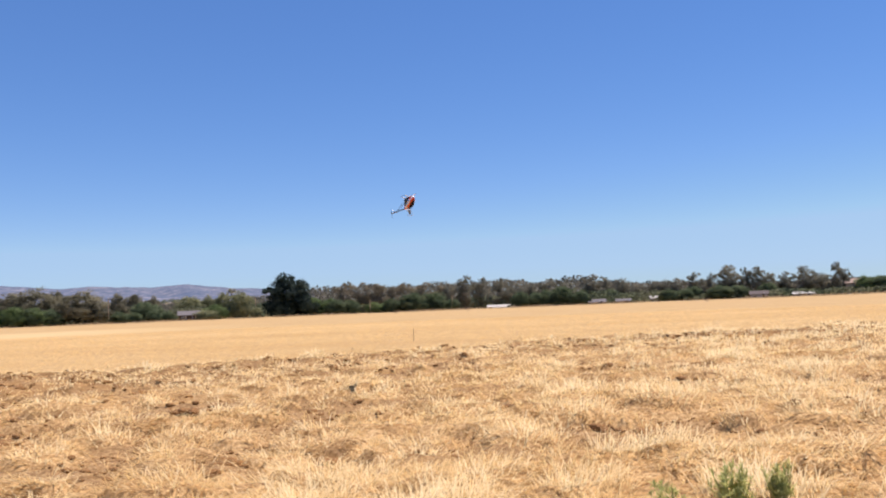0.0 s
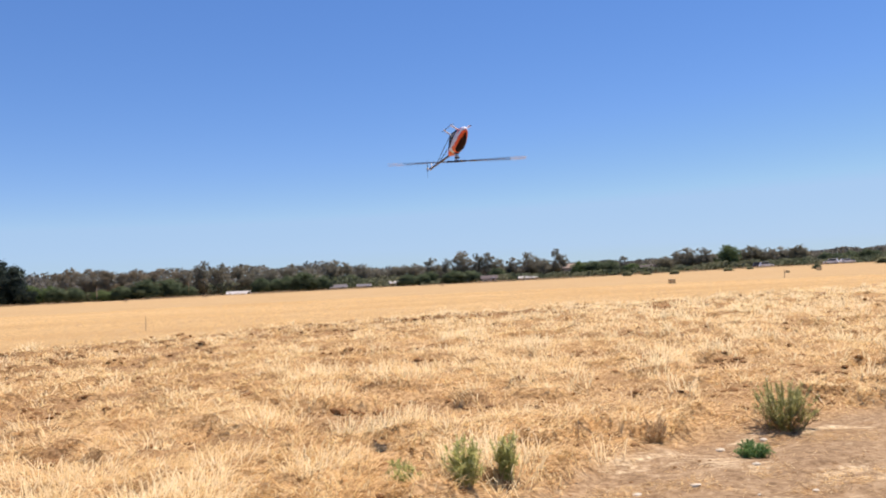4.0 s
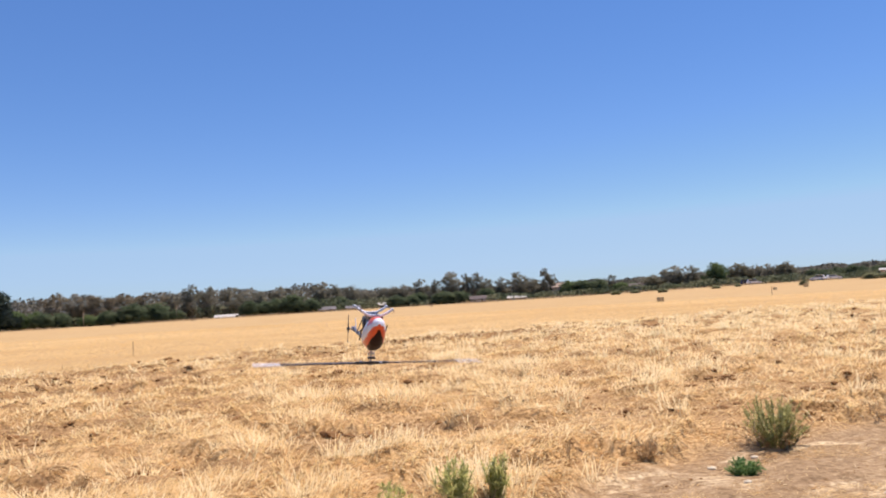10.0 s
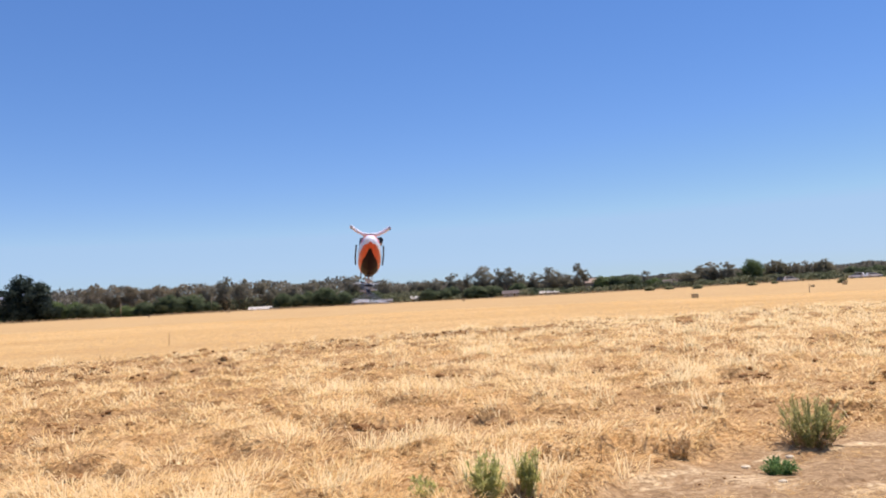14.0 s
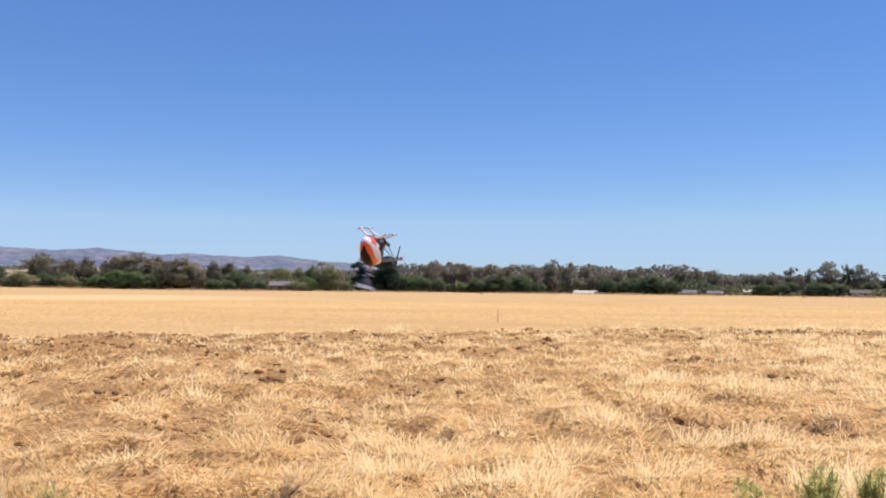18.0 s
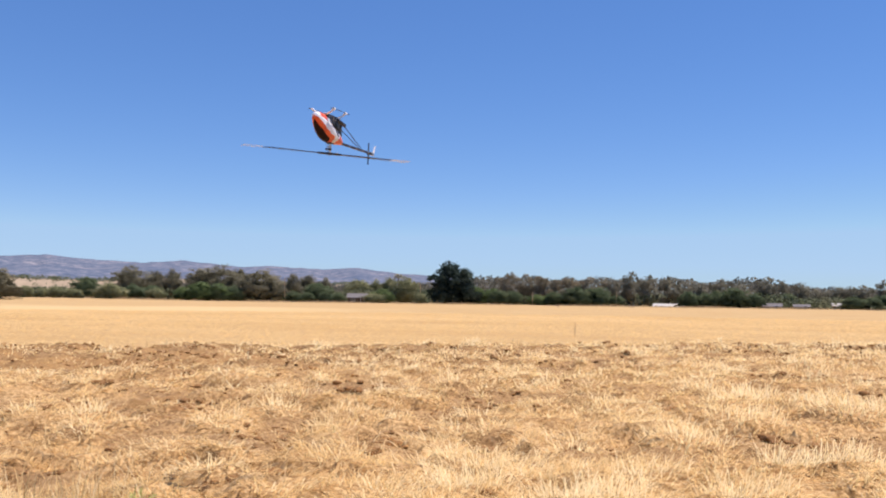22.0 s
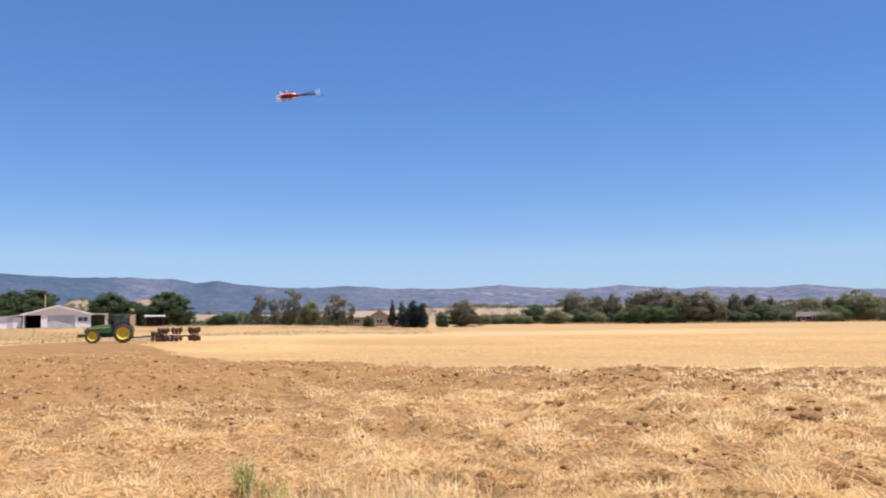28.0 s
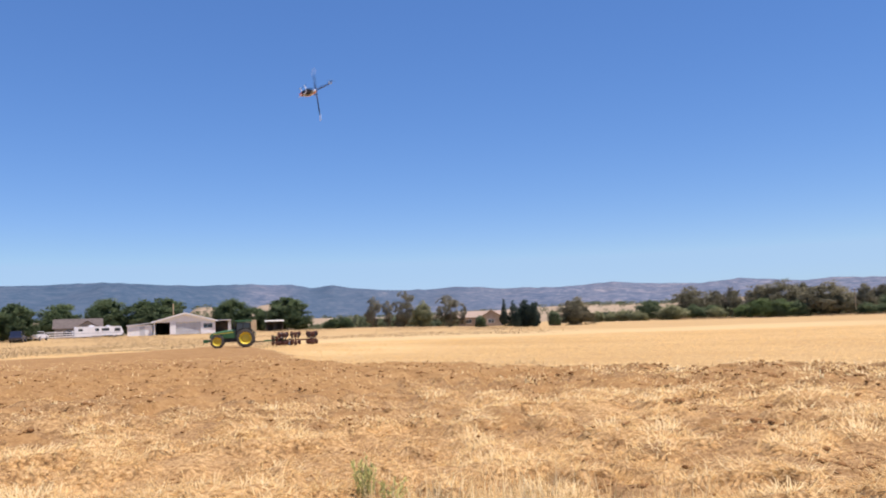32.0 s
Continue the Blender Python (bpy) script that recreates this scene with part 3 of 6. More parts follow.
def build_clods():
    """Turned-up clods: the largest ones single, the crumbs as one scatter."""
    rng = np.random.default_rng(5)
    big = [(-28.4, 12.5, 0.40), (-18.4, 8.6, 0.26), (-23.5, 7.8, 0.30), (-18.2, 14.2, 0.30), (-8.9, 9.7, 0.24), (-3.5, 9.3, 0.2), (-31.5, 9.6, 0.26), (-14.5, 11.3, 0.24), (-37.0, 12.2, 0.2), (-20.5, 12.6, 0.24),
           (2.8, 12.8, 0.2), (9.0, 10.8, 0.2), (-46.0, 13.0, 0.2), (16.0, 9.4, 0.16), (-1.8, 13.8, 0.22), (-33.5, 15.4, 0.22)]
    for az, d, s in big:
        x, y = polar(az, d)
        ob = thing("soil_clod_heap", "heap of dark turned-up soil clods and roots", "soil", pose(x, y, gz(x, y), 0, 0, rng.uniform(0, 360)), "clod heaps in the field")
        for k in range(13):
            c = part("clod", clod(rng, s * rng.uniform(0.12, 0.30)), SOILCLOD, ob)
            c.location = (rng.normal(0, s * 0.62), rng.normal(0, s * 0.3), 0.01 + abs(rng.normal(0, 0.10)) * s)
    src = [clod(rng, 1.0, 1) for _ in range(3)]
    protos = []
    for bm in src:
        bmesh.ops.triangulate(bm, faces=bm.faces)
        bm.verts.ensure_lookup_table()
        protos.append((np.array([v.co[:] for v in bm.verts]), np.array([[v.index for v in f.verts] for f in bm.faces])))
        bm.free()
    x, y, r = fan(rng, 330000, 5.6, 48.0, 1.1)
    soil, stand, dirt = covers(x, y)
    lumpy = sheet_noise(x * 0.6, y, 0.5, 71) * 0.6 + sheet_noise(x, y, 0.17, 72) * 0.4
    keep = rng.uniform(0, 1, len(x)) < (soil * (1 - stand) + 0.05 * (1 - stand) + 0.10 * dirt) * np.clip((lumpy - 0.50) * 4.5, 0.03, 1) * 0.62
    x, y, r = x[keep], y[keep], r[keep]
    size = rng.gamma(2.0, 0.0105, len(x)) * (1 + np.clip(r - 8, 0, 20) * (0.024 + 0.026 * smooth(np.degrees(np.arctan2(x, y)), -35, 5))) * np.where(covers(x, y)[2] > 0.5, 0.35, 1.0)
    size = np.clip(size * (1 - 0.42 * smooth(-np.degrees(np.arctan2(x, y)), 30, 48)), 0.008, 0.11)
    del soil, stand, dirt
    z = height(x, y)
    vs, fs, off = [], [], 0
    turn = rng.uniform(0, 6.28, len(x))
    for k in range(len(x)):
        v, f_ = protos[k % 3]
        c, s = math.cos(turn[k]), math.sin(turn[k])
        q = v * size[k]
        vs.append(np.stack([q[:, 0] * c - q[:, 1] * s + x[k], q[:, 0] * s + q[:, 1] * c + y[k], q[:, 2] + z[k]], -1))
        fs.append(f_ + off)
        off += len(v)
    v, f_ = np.concatenate(vs), np.concatenate(fs)
    me = bulk_mesh("soil_crumbs", v, f_, SOILCLOD, np.zeros(len(v)))
    tagged(new("soil_crumbs", me), "loose brown soil clods scattered over the worked strip", "soil", kind="stuff")


# ---- hills and distance ----
def hill_sheet(name, label, mat, prof_az, prof_el, r0, r1, rough, seed, steps=26, az0=-112.0, az1=0.0, crest=0.75):
    azs = np.arange(az0, az1, 0.2)
    top = np.interp(azs, prof_az, prof_el)
    top = top + ((sheet_noise(azs, azs * 0, 1.3, seed + 5) - 0.5) * 0.05 + (sheet_noise(azs, azs * 0, 0.5, seed + 6) - 0.5) * 0.06) * smooth(top, 0.5, 1.5)
    rs = np.linspace(r0, r1, steps)
    A, R = np.meshgrid(azs, rs, indexing="ij")
    X, Y = R * np.sin(np.radians(A)), R * np.cos(np.radians(A))
    u = (R - r0) / (r1 - r0)
    shape = np.where(u < crest, smooth(u, 0, crest) ** 0.8, 1 - 0.5 * smooth(u, crest, 1.0))
    wave = (sheet_noise(X, Y, (r1 - r0) * 0.22, seed) - 0.5) * rough + (sheet_noise(X, Y, (r1 - r0) * 0.08, seed + 1) - 0.5) * rough * 0.5
    wave = wave * np.where(u < crest, smooth(u, 0, 0.15), 0.6) * (1 - 0.93 * smooth(u, crest - 0.2, crest - 0.02))
    H = np.tan(np.radians(top))[:, None] * (r0 + crest * (r1 - r0)) * np.clip(shape + wave, 0, 1.2)
    H = np.minimum(H, np.tan(np.radians(top))[:, None] * R)
    verts = np.stack([X, Y, H - 3.0], -1).reshape(-1, 3)
    n, k = A.shape
    i, j = np.meshgrid(np.arange(n - 1), np.arange(k - 1), indexing="ij")
    quads = np.stack([i * k + j, i * k + j + 1, (i + 1) * k + j + 1, (i + 1) * k + j], -1).reshape(-1, 4)
    me = bulk_mesh(name, verts, np.zeros((0, 3), np.int32), mat, np.maximum(smooth(A, -58, -34), 0.85 * np.exp(-((A + 59.6) / 1.5) ** 2)).ravel(), quads[:, ::-1])
    me.shade_smooth()
    me.validate()
    return tagged(new(name, me), label, "hills", kind="structure")


def hill_material():
    """Chaparral and oak woods on the slopes, with blue distance haze painted into their colours; drier, with more bare
    grass, where the stored number is high.
    """
    m, nt, b = nodes_of("hazy_wooded_hills")
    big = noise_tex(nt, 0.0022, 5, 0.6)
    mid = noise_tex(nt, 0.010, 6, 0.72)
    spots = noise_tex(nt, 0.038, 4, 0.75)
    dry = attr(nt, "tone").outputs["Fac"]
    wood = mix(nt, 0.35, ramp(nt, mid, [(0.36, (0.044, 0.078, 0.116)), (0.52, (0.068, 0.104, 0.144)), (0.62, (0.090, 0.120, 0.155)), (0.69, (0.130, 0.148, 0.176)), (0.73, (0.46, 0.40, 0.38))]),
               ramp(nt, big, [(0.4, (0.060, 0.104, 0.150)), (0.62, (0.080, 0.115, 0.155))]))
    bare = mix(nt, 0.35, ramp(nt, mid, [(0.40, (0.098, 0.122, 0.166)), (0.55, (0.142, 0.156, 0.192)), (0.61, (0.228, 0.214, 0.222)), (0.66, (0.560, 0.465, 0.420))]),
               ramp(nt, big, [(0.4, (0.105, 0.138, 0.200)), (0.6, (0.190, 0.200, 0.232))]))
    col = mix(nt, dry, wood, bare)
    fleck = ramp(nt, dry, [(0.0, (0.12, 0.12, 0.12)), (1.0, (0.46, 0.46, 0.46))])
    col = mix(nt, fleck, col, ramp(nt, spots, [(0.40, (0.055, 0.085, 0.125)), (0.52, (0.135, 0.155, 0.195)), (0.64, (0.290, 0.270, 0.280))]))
    nt.links.new(col, b.inputs["Base Color"])
    b.inputs["Roughness"].default_value, b.inputs["Specular IOR Level"].default_value = 1.0, 0.0
    return m


def build_distance():
    # the ridge carries its aerial haze in the base colours
    hill_sheet("backdrop", "distant wooded hills with bare patches, blue-grey haze painted into their colour", hill_material(),
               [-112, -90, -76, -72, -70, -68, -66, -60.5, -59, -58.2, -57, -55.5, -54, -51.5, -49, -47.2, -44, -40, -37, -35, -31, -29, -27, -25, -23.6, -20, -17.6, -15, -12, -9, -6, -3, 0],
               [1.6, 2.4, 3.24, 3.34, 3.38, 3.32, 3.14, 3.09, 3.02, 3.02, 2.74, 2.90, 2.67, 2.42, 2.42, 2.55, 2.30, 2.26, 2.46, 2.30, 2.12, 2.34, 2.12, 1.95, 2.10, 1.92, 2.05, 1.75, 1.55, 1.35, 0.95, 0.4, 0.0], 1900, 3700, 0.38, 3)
    tan_hill = surface("dry_hill_grass", (0.26, 0.195, 0.125), (0.40, 0.310, 0.205), 0.01, 1.0, spec=0.0)
    hill_sheet("backdrop", "low tan foothills of dry grass with scattered oaks", tan_hill,
               [-112, -90, -76, -68, -65.1, -64.3, -63.3, -62.5, -61.6, -60.2, -59.0, -57.8, -53, -47, -42, -38, -34, -30, -26, -22, -18, -14, -10, 0],
               [0.6, 0.9, 1.15, 1.2, 1.15, 1.80, 1.85, 1.15, 1.2, 1.85, 2.0, 0.9, 0.80, 0.85, 1.1, 1.15, 1.05, 1.3, 1.2, 1.0, 1.1, 0.9, 0.3, 0.0], 620, 1500, 0.75, 9)
    rng = np.random.default_rng(8)
    n = 2600
    az, d = rng.uniform(-90, -10, n), rng.uniform(760, 1240, n)
    dg = bpy.context.evaluated_depsgraph_get()
    vs, fs, tones, o = [], [], [], 0
    for a, r in zip(az, d):
        x, y = polar(a, r)
        if sheet_noise(x, y, 90.0, 4) < 0.46:
            continue
        hit, p, *_ = scene.ray_cast(dg, Vector((x, y, 300)), Vector((0, 0, -1)))
        z = p.z if hit else 0.0
        s = rng.uniform(1.6, 4.2)
        for q in range(48):
            c = rng.normal(0, 1, 3) * (s * 0.55, s * 0.55, s * 0.30) + (x, y, z + s * 0.6)
            t = rng.normal(0, 1, (3, 3)) * s * 0.16
            vs.append(t + c)
            fs.append((o, o + 1, o + 2))
            tones += [rng.uniform(0.2, 0.8)] * 3
            o += 3
    me = bulk_mesh("oak_scrub", np.concatenate(vs), np.array(fs), UNDERLEAF, tones)
    tagged(new("oak_scrub", me), "dark oaks dotted over the far foothills", "trees", kind="stuff")


# ---- trees ----
TREE_KINDS = {
    # leaf material, leaves, lowest leaves, trunk share, leaf size, clump size, shape
    "gum": (GUMLEAF, 15000, 0.02, 0.6, 0.016, 0.062, "open"), "russet": (BROWNLEAF, 15000, 0.02, 0.6, 0.016, 0.066, "open"), "brown": (SAGELEAF, 20000, 0.02, 0.55, 0.018, 0.085, "dome"),
    "green": (GREENLEAF, 18000, 0.02, 0.3, 0.022, 0.10, "dome"), "bright": (BRIGHTLEAF, 18000, 0.03, 0.3, 0.022, 0.10, "dome"), "dark": (DARKLEAF, 20000, 0.02, 0.35, 0.024, 0.10, "dome"),
    "slim": (GUMLEAF, 6000, 0.08, 0.5, 0.026, 0.09, "open"), "olive": (OLIVELEAF, 12000, 0.03, 0.35, 0.024, 0.10, "dome"), "scrub": (OLIVELEAF, 4500, 0.0, 0.2, 0.036, 0.12, "dome"),
    "oak": (OAKLEAF, 24000, 0.02, 0.3, 0.024, 0.10, "dome"),
    "conifer": (DARKLEAF, 8000, 0.02, 0.3, 0.024, 0.085, "spire"),
}
TREE_WORDS = {"gum": ("tall grey-green gum tree with an open crown", "tree"), "russet": ("tall rusty brown gum tree with thin foliage", "tree"), "brown": ("broad grey-green gum tree with drooping foliage", "tree"), "green": ("dense dark green leafy tree at the field edge", "tree"),
              "bright": ("fresh green leafy tree beside the field", "tree"), "dark": ("large very dark evergreen tree with a broad crown", "tree"), "slim": ("slender upright dark tree", "tree"),
              "olive": ("yellowish olive-green tree in the treeline", "tree"), "scrub": ("low pale olive scrub at the field edge", "bush"), "oak": ("full dark green shade tree behind the farm", "tree"), "conifer": ("dense dark upright conifer in the treeline", "tree")}
made_trees = {}


def crown_heads(shape, low, rng):
    """The lobes of a crown in a unit box: centre and radii."""
    heads = []
    if shape == "open":
        # separate heads on tall stems over a loose lower skirt
        for k in range(rng.integers(8, 12)):
            a, r = rng.uniform(0, 6.283), 0.33 * math.sqrt(rng.uniform(0, 1))
            z = rng.uniform(0.45, 0.88) - 0.2 * r
            heads.append((r * math.cos(a), r * math.sin(a), z, rng.uniform(0.15, 0.24), rng.uniform(0.07, 0.12)))
        heads.append((rng.uniform(-0.12, 0.12), rng.uniform(-0.1, 0.1), 0.89, 0.18, 0.09))
        for k in range(9):
            a, r = rng.uniform(0, 6.283), rng.uniform(0.05, 0.32)
            heads.append((r * math.cos(a), r * math.sin(a), rng.uniform(low + 0.08, 0.48), rng.uniform(0.16, 0.24), rng.uniform(0.10, 0.18)))
    elif shape == "spire":
        for k in range(12):
            u = k / 11
            a = rng.uniform(0, 6.283)
            r = 0.16 * (1 - u)
            heads.append((r * math.cos(a), r * math.sin(a), low + 0.12 + 0.78 * u, 0.34 * (1 - u) ** 0.7 + 0.05, 0.12))
    else:
        for k in range(40):
            a, u = k * 2.4 + rng.uniform(-0.4, 0.4), ((k + 0.5) / 40) ** 1.25
            z = low + 0.08 + 0.76 * u
            wide = 0.34 * max(0.05, 1 - max(0.0, (z - 0.30) / 0.60) ** 2.6) ** 0.6 * rng.uniform(0.60, 1.08)
            heads.append((wide * math.cos(a), wide * math.sin(a), z * rng.uniform(0.86, 1.06), rng.uniform(0.11, 0.22), rng.uniform(0.07, 0.15)))
        heads.append((0, 0, 0.84, 0.16, 0.09))
        heads += [(0, 0, z, 0.30, 0.16) for z in (0.22, 0.40, 0.58)]
    return np.array(heads)


def crown_mesh(kind, seed):
    mat, n, low, trunk, leaf, csize, shape = TREE_KINDS[kind]
    rng = np.random.default_rng(seed * 97 + len(kind))
    heads = crown_heads(shape, low, rng)
    clumps = 420
    share = heads[:, 3] ** 2
    of = rng.choice(len(heads), clumps, p=share / share.sum())
    d = rng.normal(0, 1, (clumps, 3))
    d /= np.linalg.norm(d, axis=1)[:, None]
    cc = heads[of, :3] + d * heads[of][:, [3, 3, 4]] * (rng.uniform(0.3, 1.0, clumps) ** 0.5)[:, None]
    cs = csize * rng.uniform(0.5, 1.3, clumps)
    which = rng.integers(0, clumps, n)
    d = rng.normal(0, 1, (n, 3))
    d /= np.linalg.norm(d, axis=1)[:, None]
    p = cc[which] + d * (cs[which] * rng.uniform(0.1, 1.0, n) ** 0.6)[:, None] * (1.0, 1.0, 0.75)
    top = p[:, 2].max()
    p[:, 2] = np.maximum(p[:, 2] / top, 0.01)
    a, b = rng.normal(0, 1, (n, 3)), rng.normal(0, 1, (n, 3))
    size = leaf * rng.uniform(0.5, 1.2, n)
    a *= (size / np.linalg.norm(a, axis=1))[:, None]
    b *= (size * 0.7 / np.linalg.norm(b, axis=1))[:, None]
    v = np.stack([p - a, p + b, p + a, p - b], 1).reshape(-1, 3)
    o = np.arange(n) * 4
    tone = np.clip(rng.normal(0.5, 0.10, n) + rng.normal(0, 0.07, clumps)[which] + rng.normal(0, 0.13, len(heads))[of[which]], 0, 1)
    return bulk_mesh("crown", v, np.zeros((0, 3), np.int32), mat, np.repeat(tone, 4), np.stack([o, o + 1, o + 2, o + 3], -1)), heads[:, :3]


def tree(kind, variant, az, d, h, w):
    x, y = polar(az, d)
    m = pose(x, y, gz(x, y) - 0.1, 0, 0, (az * 53 + d * 7) % 360)
    key = (kind, variant)
    h -= gz(x, y)
    if key in made_trees:
        ob = copy_thing(made_trees[key], m)
    else:
        words, cat = TREE_WORDS[kind]
        ob = thing("bush" if cat == "bush" else ("conifer" if kind == "conifer" else "tree"), words, cat, m, "trees round the field")
        me, cc = crown_mesh(kind, variant)
        new("crown", me).parent = ob
        top = TREE_KINDS[kind][4]
        part("trunk", tube([(0, 0, -0.02), (0.012, 0.006, top * 0.5), (0.0, -0.01, top)], 0.018 if kind != "slim" else 0.03, 7), BARK, ob)
        for c in cc[1:8]:
            part("limb", rod((0, 0, top * 0.6), tuple(c), 0.010, 0.003, 5), BARK, ob)
        made_trees[key] = ob
    ob.scale = (w, w, h + 0.1)
    return ob


def tree_row(kind, rows, shift=0):
    """Trees as azimuth, distance, height and crown width."""
    for k, (az, d, h, w) in enumerate(rows):
        # a crown much wider than tall is a clump of several stems
        n = max(1, round(w / (1.05 * h))) if kind in ("green", "bright", "olive", "brown") else 1
        for j in range(n):
            u = (j + 0.5) / n - 0.5
            tree(kind, (k + shift + j) % 4, az + math.degrees(u * w / d), d + 3.0 * (j % 2), h * (1.0 - 0.22 * abs(u) * (n > 1)) - 0.35 * (j % 2), w * (1.35 if kind == "brown" else 1.2) / n * (1.3 if n > 1 else 1.0))


def palm(az, d, h, w, label):
    ob = thing("palm", label, "palm tree", spot(az, d))
    part("trunk", tube([(0, 0, 0), (0.1, 0, h * 0.5), (0.05, 0, h * 0.88)], 0.22, 8), BARK, ob)
    rng = np.random.default_rng(int(h * 10))
    for k in range(46):
        a, tilt = rng.uniform(0, 6.28), rng.uniform(-1.8, 1.4)
        out = Vector((math.cos(a), math.sin(a), 0))
        side = Vector((-math.sin(a), math.cos(a), 0)) * 0.28
        b = Vector((0.05, 0, h * 0.88))
        p1, p2 = b + out * w * 0.28 + Vector((0, 0, 0.5 * tilt)), b + out * w * 0.5 + Vector((0, 0, 0.5 * tilt - 0.7))
        mesh_object("frond", [b - side * 0.4, b + side * 0.4, p1 + side, p1 - side, p2], [(0, 1, 2, 3), (3, 2, 4)], GUMLEAF, ob, [0.3 + 0.4 * (k % 2)] * 5)
    return ob


def build_trees():
    tree_row("brown", [(-32, 300, 11.6, 11.4), (-30.5, 310, 10.2, 5.9), (-29.5, 305, 11.2, 5.8), (-27.7, 305, 11.1, 10.8), (-26.5, 300, 12.5, 13.5), (-25.4, 310, 11.5, 8.1), (-23.9, 290, 11, 14.4), (-21.8, 300, 9.8, 5.7), (-21, 310, 9.5, 5.9), (-20.8, 310, 9.8, 5.1), (-19.8, 320, 9.5, 5.3)], 0)
    tree_row("olive", [(-17.5, 320, 8.8, 11.4), (-16.3, 320, 9, 6.8), (-15.5, 320, 9.8, 6.8)], 1)
    tree_row("russet", [(-7.6, 300, 11.4, 7.8), (-6.4, 305, 11.1, 6.5), (-5.3, 300, 10.2, 7.8), (-4.3, 310, 9.4, 5.9), (-3.4, 300, 10.1, 9.2), (-2, 300, 10.2, 8.5), (-1.1, 310, 9, 6.6)], 2)
    tree_row("gum", [(-0.6, 300, 9.1, 4.3), (0.6, 300, 12, 7.1), (1.6, 305, 11.2, 7.9), (3, 300, 10.4, 8.5), (4, 310, 8.8, 5.9), (5, 320, 9, 6.8), (6.1, 320, 10.3, 8.3), (7.3, 320, 8.5, 8.3), (9.1, 320, 11, 9.8)], 2)
    tree_row("gum", [(9.9, 330, 9.1, 5.2), (10.8, 330, 9.4, 6.6), (11.6, 320, 6.9, 5.7), (12.3, 320, 6.3, 5.7), (13, 330, 7.9, 5.9), (13.7, 330, 8.2, 6.6), (14.4, 330, 8.5, 6.6), (15.5, 330, 10.3, 7.4), (16, 320, 7.7, 5.7), (16.5, 310, 9.5, 3.5), (17.4, 320, 12, 10), (18.5, 330, 11.3, 5.2), (19.2, 330, 11.6, 6.6), (20, 330, 9, 8.1), (21, 330, 9, 6.6), (21.9, 320, 10.5, 8.6), (22.7, 325, 8.3, 7.3), (23.1, 310, 7.5, 6.9)], 0)
    tree_row("slim", [(23.8, 310, 10.9, 4.2), (24.3, 312, 8.8, 3.8), (28.2, 320, 7.2, 3)], 1)
    tree_row("conifer", [(-44.1, 190, 7, 2)], 2)
    tree_row("brown", [(30.8, 310, 6.1, 7.6), (36.2, 320, 8.4, 8.6), (38.9, 320, 8, 7.1)], 0)
    tree_row("gum", [(31.5, 320, 7.6, 5.7), (32.1, 320, 9, 8.6), (33.2, 320, 8.7, 7.9), (33.8, 330, 6.4, 5.9), (37.2, 320, 7.4, 6.4), (37.8, 330, 7.7, 5.9), (39.5, 330, 4.7, 5.2), (40.2, 330, 4.9, 5.2)], 1)
    tree_row("gum", [(44.7, 330, 6.6, 7.1), (45.3, 330, 6.7, 6.2), (46, 330, 7.2, 8), (46.8, 330, 9.6, 9.7), (47.6, 340, 8.7, 8.2), (48.5, 330, 9.3, 10.6), (49.4, 330, 9.6, 8.9), (50.4, 340, 10.3, 9.1), (51.4, 330, 9.2, 9.7), (52.2, 345, 8.8, 9.3), (53.2, 330, 8.3, 9.7), (54.2, 335, 8.2, 10.8), (55.3, 335, 7.5, 10.8)], 2)
    tree_row("dark", [(-11.3, 285, 14.3, 15.2)], 0)
    tree_row("green", [(-34.6, 290, 7.3, 8.2), (-31.3, 285, 5.6, 10.1), (-26.2, 282, 5.9, 10), (-21.4, 280, 3.9, 8.6), (-20.3, 290, 6.6, 8.2), (-20.1, 290, 6.7, 8.9), (-19.3, 280, 3.8, 8), (-7.7, 285, 5.5, 10.1), (-4, 280, 4.8, 9.3), (-2.3, 280, 7, 13.3), (-0.9, 280, 4.4, 8)], 1)
    tree_row("bright", [(-28.3, 284, 4.7, 9.4), (-27.2, 280, 6.6, 11.3), (-15.9, 285, 4.9, 7.4), (-9.1, 290, 6.4, 10.3), (-5.3, 280, 3.8, 8)], 2)
    tree_row("olive", [(-14.4, 290, 9.3, 9.6)], 0)
    tree_row("green", [(4.6, 285, 5.6, 9.4), (5.9, 290, 5.8, 7.6), (7, 285, 6.5, 9.4), (8.2, 285, 4.9, 6.1), (10.1, 320, 5.3, 6.4), (14.3, 300, 4.7, 10), (15.4, 310, 5, 6.2), (17.5, 300, 5.1, 12.7), (19.8, 315, 5.1, 7), (20.9, 310, 3.2, 6.9), (26.2, 310, 5.9, 8.3), (27.3, 310, 6, 7.6), (30.1, 310, 3.2, 5.5), (34.5, 305, 3, 8.8), (38.4, 310, 2.9, 11.1)], 1)
    tree_row("bright", [(25.8, 310, 6.4, 10.4), (29.1, 310, 4.5, 9), (32.6, 310, 2.5, 8.3), (34.8, 310, 8.9, 8.3)], 2)
    tree_row("green", [(40.4, 320, 4.9, 5.2), (41, 320, 4.3, 5.7), (41.8, 320, 5, 6.4), (42.7, 320, 5.2, 5.5), (43.6, 320, 5, 8.2), (44.9, 315, 4.9, 9.3), (46.4, 310, 4.4, 7.5), (47.6, 310, 3.4, 7.5), (48.9, 310, 3.5, 9.2), (50.1, 320, 4, 8.6), (51.3, 320, 3.4, 8.6)], 0)
    tree_row("conifer", [(52.7, 300, 5.1, 8.1)], 1)
